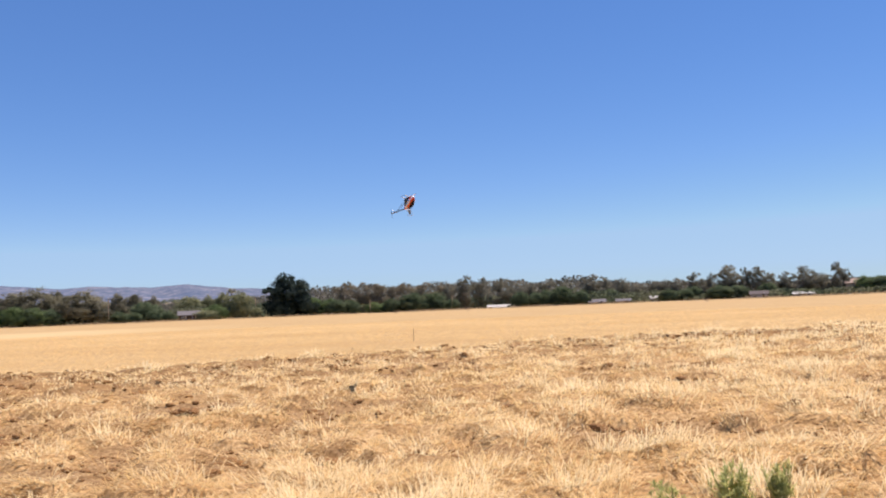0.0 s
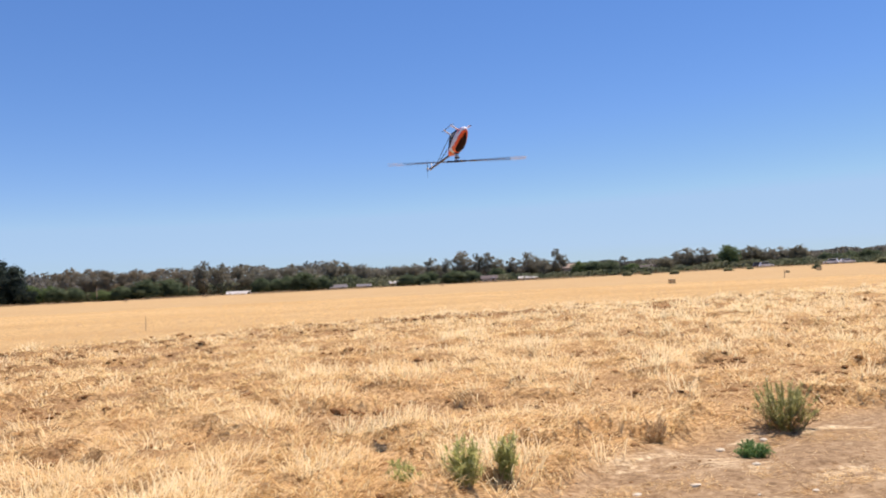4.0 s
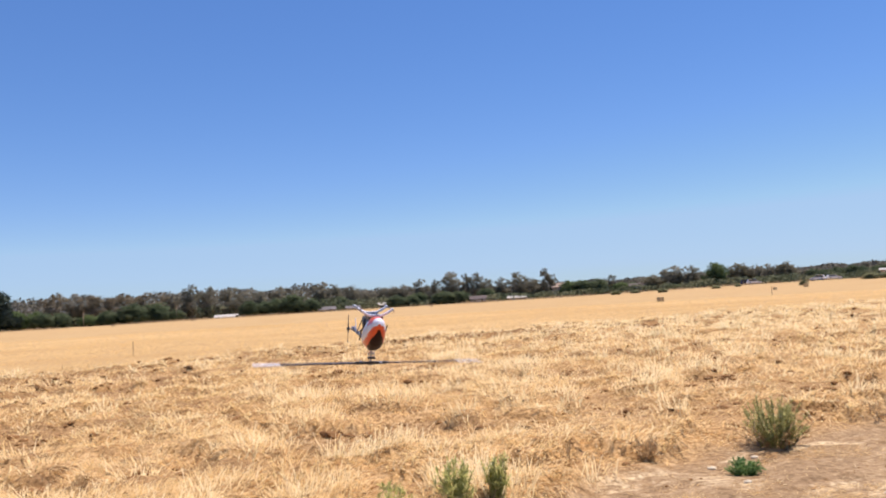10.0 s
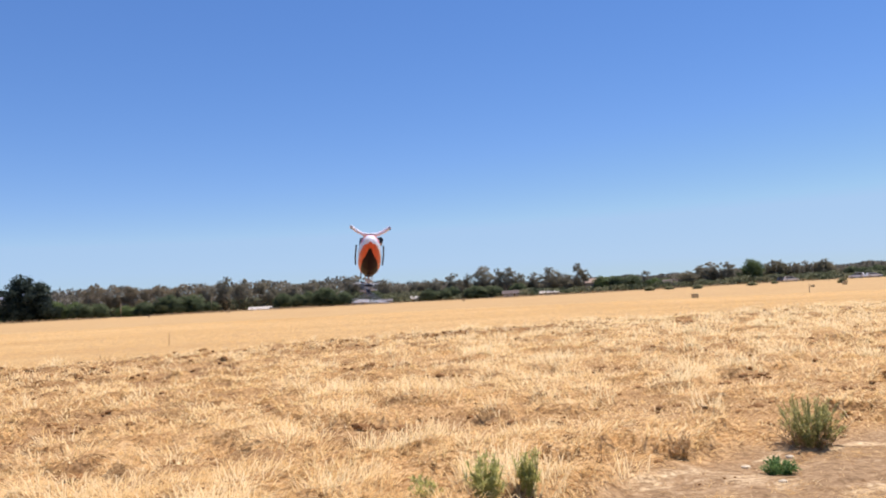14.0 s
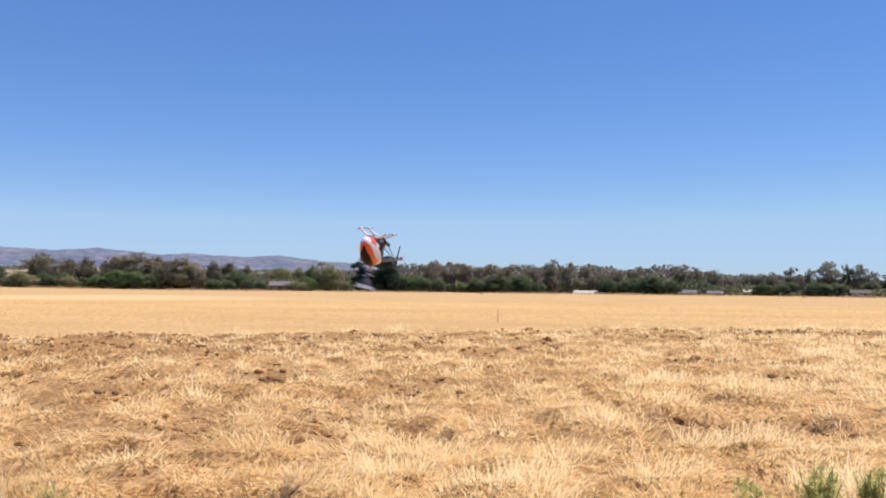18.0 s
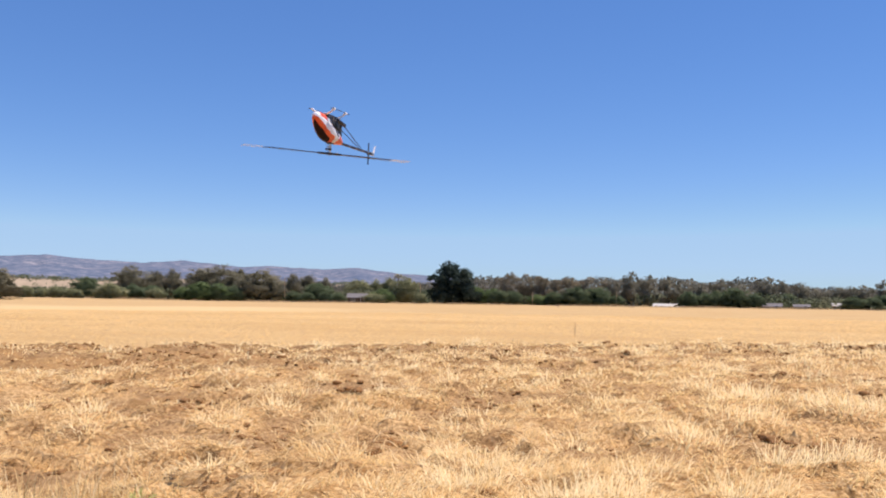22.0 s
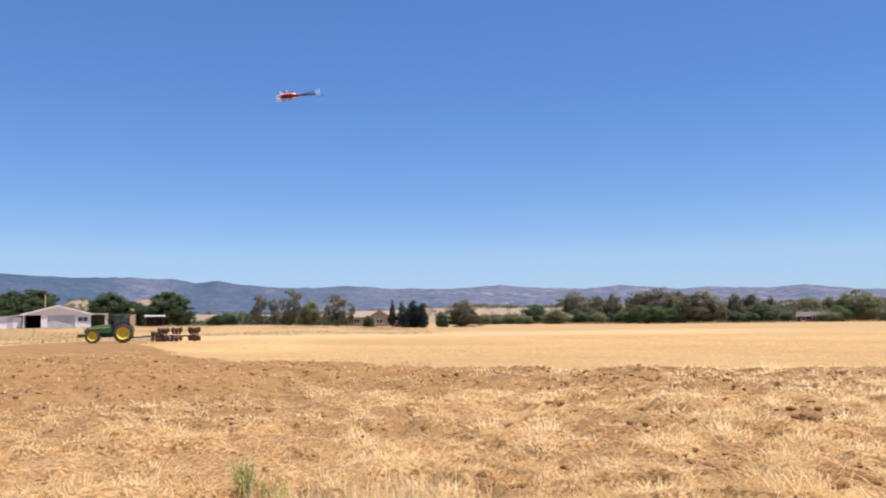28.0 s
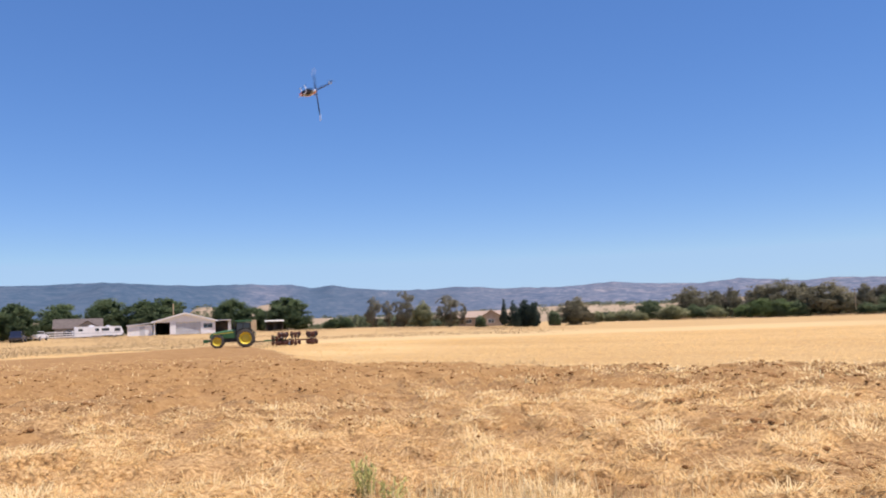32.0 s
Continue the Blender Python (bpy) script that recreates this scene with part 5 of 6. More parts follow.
# ---- tractor and implement ----
GREENPAINT = surface("green_machine_paint", (0.020, 0.085, 0.022), (0.035, 0.125, 0.035), 1.5, 0.4, spec=0.6)
YELLOW = surface("yellow_rim_paint", (0.56, 0.41, 0.022), (0.70, 0.53, 0.04), 2.0, 0.45)
DUSTY = surface("dusty_rubber", (0.03, 0.027, 0.023), (0.085, 0.07, 0.052), 3.0, 0.9)
RUST = surface("rusty_steel", (0.075, 0.030, 0.020), (0.19, 0.080, 0.052), 3.0, 0.8, 0.3)
BLACKSTEEL = surface("black_steel", (0.018, 0.018, 0.02), (0.05, 0.048, 0.045), 3.0, 0.55, 0.4)


def tractor_wheel(ob, c, r, w):
    t = part("wheel", lathe([(r * 0.65, -w / 2), (r * 0.84, -w / 2), (r * 0.95, -w * 0.42), (r * 0.95, w * 0.42), (r * 0.84, w / 2), (r * 0.65, w / 2)], "Y", 32, c), DUSTY, ob, "dusty lugged tyre")
    for k in range(20):
        a = 360 * k / 20
        ca, sa = math.cos(radians(a)), math.sin(radians(a))
        for s in (-1, 1):
            part("lug", box((c[0] + ca * r * 0.96, c[1] + s * w * 0.22, c[2] + sa * r * 0.96), (0.08 * r, w * 0.5, 0.09 * r), 0, (0, -a, s * 28)), DUSTY, t)
    part("rim", lathe([(0.03, -w * 0.12), (r * 0.2, -w * 0.14), (r * 0.46, -w * 0.05), (r * 0.57, -w * 0.3), (r * 0.655, -w * 0.46), (r * 0.655, w * 0.46), (r * 0.57, w * 0.3), (r * 0.46, w * 0.05), (r * 0.2, w * 0.14), (0.03, w * 0.12)], "Y", 32, c), YELLOW, t, "yellow rim")
    part("hub", lathe([(0.01, -w * 0.2), (r * 0.12, -w * 0.18), (r * 0.12, w * 0.18), (0.01, w * 0.2)], "Y", 16, c), YELLOW, t)


def build_tractor():
    x, y = polar(-61.2, 89.6)
    ob = thing("tractor", "green farm tractor with yellow wheels and a closed cab", "tractor", pose(x, y, gz(x, y), 0, 0, -61.2 * -1 + 180 - 2))
    ob.scale = (0.94, 0.94, 0.94)
    # local x points forward, the near side is +y
    for s in (-1, 1):
        tractor_wheel(ob, (0, s * 0.98, 1.0), 1.0, 0.62)
        tractor_wheel(ob, (2.95, s * 0.92, 0.72), 0.72, 0.46)
    part("chassis", box((1.7, 0, 0.85), (3.6, 0.55, 0.5), 0.04), BLACKSTEEL, ob)
    part("rear_axle", rod((0, -0.8, 1.0), (0, 0.8, 1.0), 0.16), GREENPAINT, ob)
    part("front_axle", rod((2.95, -0.75, 0.72), (2.95, 0.75, 0.72), 0.10), BLACKSTEEL, ob)
    hood = bmesh.new()
    rings = []
    for px, hw, z0, z1 in ((1.05, 0.46, 1.05, 1.98), (2.0, 0.45, 1.05, 1.90), (3.0, 0.42, 1.05, 1.74), (3.6, 0.38, 1.05, 1.55), (3.78, 0.3, 1.1, 1.36)):
        rings.append([hood.verts.new(p) for p in ((px, -hw, z0), (px, hw, z0), (px, hw, z1 - 0.16), (px, hw * 0.72, z1), (px, -hw * 0.72, z1), (px, -hw, z1 - 0.16))])
    for a, b in zip(rings, rings[1:]):
        for k in range(6):
            hood.faces.new((a[k], a[(k + 1) % 6], b[(k + 1) % 6], b[k]))
    hood.faces.new(rings[0]), hood.faces.new(rings[-1])
    part("hood", hood, GREENPAINT, ob, "green sloping hood")
    for s in (-1, 1):
        part("hood_stripe", box((2.3, s * 0.452, 1.58), (2.2, 0.012, 0.07), 0, (0, 4.5, 0)), YELLOW, ob)
        part("grille", box((2.9, s * 0.425, 1.28), (0.9, 0.03, 0.34), 0.01), BLACKSTEEL, ob)
        part("headlight", box((3.74, s * 0.18, 1.30), (0.08, 0.2, 0.12), 0.02), CHROME, ob)
    for k in range(5):
        part("front_weight", box((4.15, -0.36 + 0.18 * k, 0.78), (0.5, 0.15, 0.36), 0.03), GREENPAINT, ob, "green suitcase weight")
    part("weight_bracket", box((3.75, 0, 0.8), (0.5, 0.4, 0.25), 0.03), GREENPAINT, ob)
    # cab
    for px, py in ((1.0, 0.62), (1.0, -0.62), (-0.55, 0.7), (-0.55, -0.7), (0.25, 0.72), (0.25, -0.72)):
        part("cab_pillar", rod((px, py, 1.35), (px * 0.92, py * 0.93, 2.72), 0.045, seg=8), BLACKSTEEL, ob)
    part("cab_roof", box((0.2, 0, 2.82), (1.75, 1.5, 0.2), 0.07), GREENPAINT, ob, "green cab roof")
    part("cab_base", box((0.25, 0, 1.3), (1.6, 1.3, 0.42), 0.05), GREENPAINT, ob)
    for s in (-1, 1):
        part("cab_glass", box((0.22, s * 0.66, 2.1), (1.35, 0.02, 1.15)), GLASS, ob)
    part("windscreen", box((0.97, 0, 2.1), (0.02, 1.15, 1.15)), GLASS, ob)
    part("rear_window", box((-0.53, 0, 2.1), (0.02, 1.2, 1.1)), GLASS, ob)
    part("seat", box((-0.05, 0, 1.72), (0.5, 0.5, 0.5), 0.06), BLACKSTEEL, ob)
    for s in (-1, 1):
        f_ = bmesh.new()
        pts = [(1.13 * math.cos(radians(a)), 1.0 + 1.13 * math.sin(radians(a))) for a in range(20, 171, 15)]
        inner = [(px * 0.95, 1.0 + (pz - 1.0) * 0.95) for px, pz in pts]
        prism(pts + inner[::-1], s * 0.62, s * 1.2, f_)
        part("fender", f_, GREENPAINT if s < 0 else BLACKSTEEL, ob)
        part("mirror", box((0.95, s * 0.98, 2.35), (0.06, 0.2, 0.32), 0.02), BLACKSTEEL, ob)
        part("step", box((0.95, s * 0.75, 0.75), (0.4, 0.3, 0.06)), BLACKSTEEL, ob)
    part("exhaust", tube([(1.25, -0.55, 1.6), (1.25, -0.55, 2.75)], 0.06), BLACKSTEEL, ob)
    part("air_intake", rod((1.35, 0.0, 1.9), (1.35, 0.0, 2.2), 0.09), BLACKSTEEL, ob)
    part("drawbar", box((-1.2, 0, 0.55), (1.6, 0.16, 0.12)), BLACKSTEEL, ob)
    # folded disc harrow behind it
    hr = thing("disc_harrow", "dark folded disc harrow hitched behind the tractor", "harrow", ob.matrix_basis.copy())
    part("tongue", box((-3.1, 0, 0.62), (2.4, 0.18, 0.18)), GREENPAINT, hr)
    part("main_frame", box((-5.2, 0, 0.6), (4.6, 0.18, 0.14)), RUST, hr)
    part("cross_frame", box((-3.9, 0, 0.7), (0.16, 1.7, 0.14)), GREENPAINT, hr)
    part("cross_frame", box((-7.0, 0, 0.7), (0.16, 1.7, 0.14)), RUST, hr)
    disc = lathe([(0.02, 0.08), (0.16, 0.04), (0.27, -0.02), (0.28, -0.03)], "X", 18)
    me = bpy.data.meshes.new("disc")
    disc.to_mesh(me)
    disc.free()
    me.materials.append(RUST)
    for gx, mat, n, py in ((-3.25, GREENPAINT, 3, 0.7), (-3.95, DULLGREY, 4, 0.85), (-5.25, RUST, 3, 0.85), (-7.1, RUST, 3, 0.85), (-3.9, DULLGREY, 3, -0.8), (-5.3, RUST, 3, -0.8), (-7.0, RUST, 3, -0.8)):
        low = 0.0 if mat != GREENPAINT else -0.35
        g = part("gang", box((gx, py, 1.36 + low), (0.8, 0.16, 0.14), 0.03, (0, 0, 12)), mat, hr)
        part("gang_beam", box((gx, py, 0.92 + low * 0.6), (0.9, 0.14, 0.12), 0.03, (0, 0, 12)), mat, g)
        for dx in (-0.34, 0.0, 0.34):
            part("hanger", box((gx + dx, py + 0.12, 1.05 + low), (0.09, 0.10, 0.70 + low * 0.5), 0.02, (0, dx * 20, 12)), BLACKSTEEL, g)
        part("gang_axle", rod((gx - 0.45, py, 1.24 + low), (gx + 0.45, py, 1.24 + low), 0.05, seg=8), BLACKSTEEL, g)
        part("lower_axle", rod((gx - 0.45, py, 0.36), (gx + 0.45, py, 0.36), 0.05, seg=8), BLACKSTEEL, g)
        for z in (1.24 + low, 0.36):
            for k in range(n):
                d_ = new("disc", me)
                d_.parent = g
                d_.matrix_basis = pose(gx - 0.4 + k * 0.8 / (n - 1), py + (k % 2) * 0.25, z - 0.08 * (k % 2), 0, 0, 40)
    for s in (-1, 1):
        wheel_part(hr, (-4.7, s * 0.5, 0.38), 0.38, 0.24, 18)


# ---- weeds on the margin ----
def plant(name, label, az, d, h, w, mat, stems, leaves, seed, leaf=0.04, upright=0.5, category="weed"):
    """A weed of bent stems with narrow leaves along them."""
    rng = np.random.default_rng(seed)
    x, y = polar(az, d)
    ob = thing(name, label, category, pose(x, y, gz(x, y) - 0.02))
    for s in range(stems):
        a = rng.uniform(0, 6.28)
        reach = w / 2 * rng.uniform(0.25, 1.0)
        dry = stems > 60 and s % 3 == 0
        hh = h * (rng.uniform(0.2, 0.55) if dry else rng.uniform(0.4, 1.0) if stems > 60 else rng.uniform(0.35, 1.0)) * (1 - 0.35 * (reach / (w / 2)) ** 2 * (1 - upright))
        base = Vector((math.cos(a), math.sin(a), 0)) * w * rng.uniform(0.02, 0.22)
        tip = Vector((math.cos(a) * reach, math.sin(a) * reach, hh))
        mid = base.lerp(tip, 0.5) + Vector((0, 0, hh * 0.1))
        st = part("stem", tube([base, mid, tip], 0.0025 + 0.0015 * h, 5), DRYWEED if dry else mat, ob)
        me = st.data
        me.attributes.new("tone", "FLOAT", "POINT").data.foreach_set("value", np.full(len(me.vertices), 0.6, np.float32))
        vs, fs, tones = [], [], []
        for k in range(leaves):
            u = rng.uniform(0.12, 1.0)
            p = base.lerp(mid, u * 2) if u < 0.5 else mid.lerp(tip, u * 2 - 1)
            dr = Vector(rng.normal(0, 1, 3)) * 0.55 + (tip - base).normalized() * 0.75
            dr.normalize()
            sd = dr.cross(Vector((rng.normal(0, 0.35), rng.normal(0, 0.35), 1.0))).normalized() * leaf * 0.12
            ln = leaf * rng.uniform(0.6, 1.5)
            o = len(vs)
            vs += [p, p + dr * ln * 0.5 + sd, p + dr * ln, p + dr * ln * 0.5 - sd]
            fs.append((o, o + 1, o + 2, o + 3))
            tones += [min(1, max(0, rng.normal(0.5, 0.22)))] * 4
        mesh_object("leaves", vs, fs, DRYWEED if dry else mat, st, tones)
    return ob


def build_weeds():
    plant("shrub", "bushy grey-green weed with dry brown base", 37.5, 9.5, 0.56, 0.78, WEED, 150, 40, 1, 0.042, 0.4)
    plant("weed", "low bright green leafy weed on bare dirt", 35.6, 8.25, 0.17, 0.36, LUSH, 46, 30, 2, 0.042, 0.2)
    plant("weed", "upright grey-green weed in the straw", 17.0, 6.55, 0.36, 0.36, FRESHWEED, 44, 36, 3, 0.05)
    plant("weed", "narrow upright green weed in the straw", 19.8, 6.75, 0.37, 0.24, FRESHWEED, 34, 36, 4, 0.045)
    plant("weed", "low pale grey-green weed in the straw", 12.9, 6.7, 0.20, 0.3, FRESHWEED, 16, 26, 14, 0.045)
    plant("weed", "dry brown upright weed at the dirt edge", 29.6, 8.6, 0.32, 0.28, DRYWEED, 24, 26, 5, 0.04)
    plant("weed", "thin dry stalk at the dirt edge", 24.6, 8.1, 0.28, 0.08, DRYWEED, 3, 10, 6, 0.03)
    plant("weed", "tall dark seed spike beside the dirt track", 45.8, 10.9, 0.74, 0.10, DRYWEED, 4, 70, 7, 0.045, 0.9)
    plant("weed", "dry spreading weed beside the dirt track", 43.9, 11.1, 0.34, 0.6, DRYWEED, 16, 20, 8, 0.05)
    plant("weed", "dry tufted weed beside the dirt track", 46.4, 10.7, 0.30, 0.5, DRYWEED, 14, 20, 9, 0.05)
    plant("weed", "pale grey-green prostrate weed on dirt", 48.9, 10.8, 0.10, 0.5, PALE, 12, 18, 10, 0.07, 0.1)
    plant("weed", "small dry weed on bare dirt", 45.3, 9.6, 0.22, 0.24, DRYWEED, 9, 16, 11, 0.04)
    for k, (az, d, h, w) in enumerate(((48.2, 12.4, 0.62, 0.6), (49.3, 12.6, 0.70, 0.8), (50.4, 12.8, 0.66, 0.7), (51.3, 12.6, 0.90, 0.9), (52.0, 12.6, 1.05, 1.0), (53.2, 12.4, 1.15, 1.1), (54.4, 12.8, 1.2, 1.1), (55.8, 12.5, 1.1, 1.1))):
        plant("weed", "tall leafy grey-green weed at the field corner", az, d, h, w, WEED, 18, 46, 30 + k, 0.085, 0.3)
    plant("weed", "very tall thin flowering stalk among leafy weeds", 52.3, 12.4, 1.85, 0.07, DRYWEED, 3, 44, 40, 0.05, 1.0)
    plant("weed", "dry reddish weed heap at the field corner", 51.5, 11.6, 0.22, 1.4, DRYWEED, 26, 24, 41, 0.06, 0.1)
    # left margin
    plant("weed", "pale green leafy weed in dry margin grass", -53.7, 8.4, 0.46, 0.36, FRESHWEED, 14, 40, 50, 0.05)
    plant("weed", "small green weed in dry margin grass", -52.0, 7.9, 0.30, 0.40, FRESHWEED, 12, 34, 51, 0.05)
    plant("weed", "tall brown dried stalk in margin grass", -35.4, 6.9, 0.34, 0.06, DRYWEED, 3, 26, 52, 0.03, 1.0)
    plant("weed", "green weed low in the margin grass", -41.0, 6.5, 0.28, 0.3, FRESHWEED, 10, 30, 53, 0.045)
    plant("weed", "small green weed low in dry grass", -31.0, 6.5, 0.14, 0.3, FRESHWEED, 10, 26, 54, 0.04)
    plant("weed", "green grassy weed in margin grass", -46.0, 6.4, 0.24, 0.3, FRESHWEED, 10, 26, 55, 0.045)
    plant("weed", "dry stalk in the margin grass", -43.8, 7.4, 0.30, 0.06, DRYWEED, 2, 14, 56, 0.03, 1.0)
    for k, (az, h, w) in enumerate(((0.63, 1.5, 2.2), (16.2, 1.7, 2.6), (-4.2, 1.0, 1.4))):
        plant("dead_shrub", "bare dead shrub standing in the far dry grass", az, 205, h, w, BARK, 12, 5, 70 + k, 0.3, 0.8, "shrub")
    rng = np.random.default_rng(3)
    for k in range(26):
        az, d = rng.uniform(16, 57), rng.uniform(5.4, 9.6)
        x, y = polar(az, d)
        if covers(x, y)[2] < 0.7:
            continue
        ob = tagged(mesh_object("stone", *stone_shape(rng, rng.uniform(0.012, 0.045)), STONE), "small pale stone on bare dirt", "stone", "stones on the dirt track")
        ob.location = (x, y, gz(x, y) + 0.004)
    # sparse dry litter on the dirt
    x, y, r = fan(rng, 110000, 4.6, 12.5, 1.0, 10.0, 58.0)
    soil, stand, dirt = covers(x, y)
    keep = rng.uniform(0, 1, len(x)) < dirt * (0.04 + smooth(sheet_noise(x, y * 1.6, 0.8, 61) * 0.6 + sheet_noise(x, y * 1.6, 0.25, 62) * 0.4, 0.5, 0.68) * 0.8)
    x, y = x[keep], y[keep]
    n = len(x)
    blades("dirt_litter", x, y, rng.uniform(0.03, 0.11, n), np.clip(rng.normal(1.42, 0.12, n), 0.2, 1.55), np.full(n, 0.004), np.clip(rng.normal(0.6, 0.25, n), 0, 1), STRAW, "flattened straw scattered on the dirt track", "straw", 0.0)


def stone_shape(rng, s):
    bm = bmesh.new()
    bmesh.ops.create_icosphere(bm, subdivisions=1, radius=s)
    off = Vector(rng.uniform(-9, 9, 3))
    vs = [tuple(Vector((v.co.x * 1.3, v.co.y, v.co.z * 0.6)) * (0.8 + 0.5 * noise.noise(v.co / s + off))) for v in bm.verts]
    fs = [tuple(v.index for v in f.verts) for f in bm.faces]
    bm.free()
    return vs, fs


# ---- model helicopter ----
ORANGE = surface("orange_gloss", (0.74, 0.088, 0.022), (0.82, 0.118, 0.032), 8.0, 0.28, spec=0.6, fine=0.1)
GLOSSWHITE = surface("white_gloss", (0.77, 0.78, 0.79), (0.85, 0.86, 0.87), 8.0, 0.3, spec=0.6, fine=0.1)
GLOSSBLACK = surface("black_gloss", (0.014, 0.006, 0.008), (0.026, 0.010, 0.012), 8.0, 0.4, spec=0.12, fine=0.1)
CARBON = surface("carbon_black", (0.014, 0.015, 0.018), (0.03, 0.031, 0.036), 20.0, 0.4)
BOOMBLUE = surface("dark_blue_boom", (0.010, 0.013, 0.028), (0.022, 0.026, 0.05), 10.0, 0.35)


def canopy_pieces():
    """The lofted canopy, sorted into its painted fields."""
    rings = [(0.405, -0.350, 0.012, 0.012), (0.39, -0.350, 0.045, 0.040), (0.35, -0.335, 0.078, 0.062), (0.30, -0.312, 0.108, 0.078), (0.24, -0.284, 0.132, 0.089), (0.17, -0.262, 0.148, 0.095),
             (0.09, -0.246, 0.146, 0.097), (0.01, -0.228, 0.125, 0.095), (-0.07, -0.208, 0.100, 0.087), (-0.15, -0.190, 0.078, 0.074), (-0.22, -0.176, 0.056, 0.056), (-0.28, -0.166, 0.034, 0.034), (-0.31, -0.162, 0.015, 0.015)]
    rings = [(0.04 + (px - 0.04) * 0.95, zc, hh * 0.90, hw * 0.93) for px, zc, hh, hw in rings]
    seg = 72
    xs = [r[0] for r in rings][::-1]
    fine_x = np.concatenate([np.linspace(0.385, 0.362, 6), np.linspace(0.352, -0.29, 58)])
    rings = [(px, *(float(np.interp(px, xs, [r[k] for r in rings][::-1])) for k in (1, 2, 3))) for px in fine_x]
    fields = {k: bmesh.new() for k in ("orange", "white", "black")}
    pts = []
    for px, zc, hh, hw in rings:
        row = []
        for k in range(seg):
            a = 2 * math.pi * k / seg
            c, s = math.cos(a), math.sin(a)
            row.append((px, hw * 0.92 * math.copysign(abs(s) ** 0.9, s), zc + hh * math.copysign(abs(c) ** 0.9, c)))
        pts.append(row)
    for i in range(len(rings) - 1):
        for k in range(seg):
            mid = abs(((k + 0.5) / seg * 360 + 180) % 360 - 180)
            xm = (rings[i][0] + rings[i + 1][0]) / 2
            if 0.085 < xm < 0.378 and mid < min(16 + (0.378 - xm) * 300, 46) and mid < (xm - 0.07) * 1000:
                f_ = "black"
            elif xm > 0.34 and mid > 100:
                f_ = "white"
            elif mid < 68 + max(0.0, xm - 0.05) * 50 and xm > 0.03:
                f_ = "orange"
            elif mid > 112 and 0.20 < xm < 0.325:
                f_ = "orange"
            elif mid > 136 and 0.08 < xm < 0.30:
                f_ = "orange"
            elif mid < 100 and xm < -0.05 - (mid - 40) * 0.001:
                f_ = "orange"
            else:
                f_ = "white"
            if mid > 104 + max(0.0, xm - 0.02) * 210 and -0.16 < xm < 0.185:
                continue            # the belly is open round the engine
            bm = fields[f_]
            q = [pts[i][k], pts[i][(k + 1) % seg], pts[i + 1][(k + 1) % seg], pts[i + 1][k]]
            bm.faces.new([bm.verts.new(p) for p in q])
    cap = fields["orange"]
    cap.faces.new([cap.verts.new(p) for p in pts[0]])
    for bm in fields.values():
        bmesh.ops.remove_doubles(bm, verts=bm.verts, dist=0.0005)
    return fields


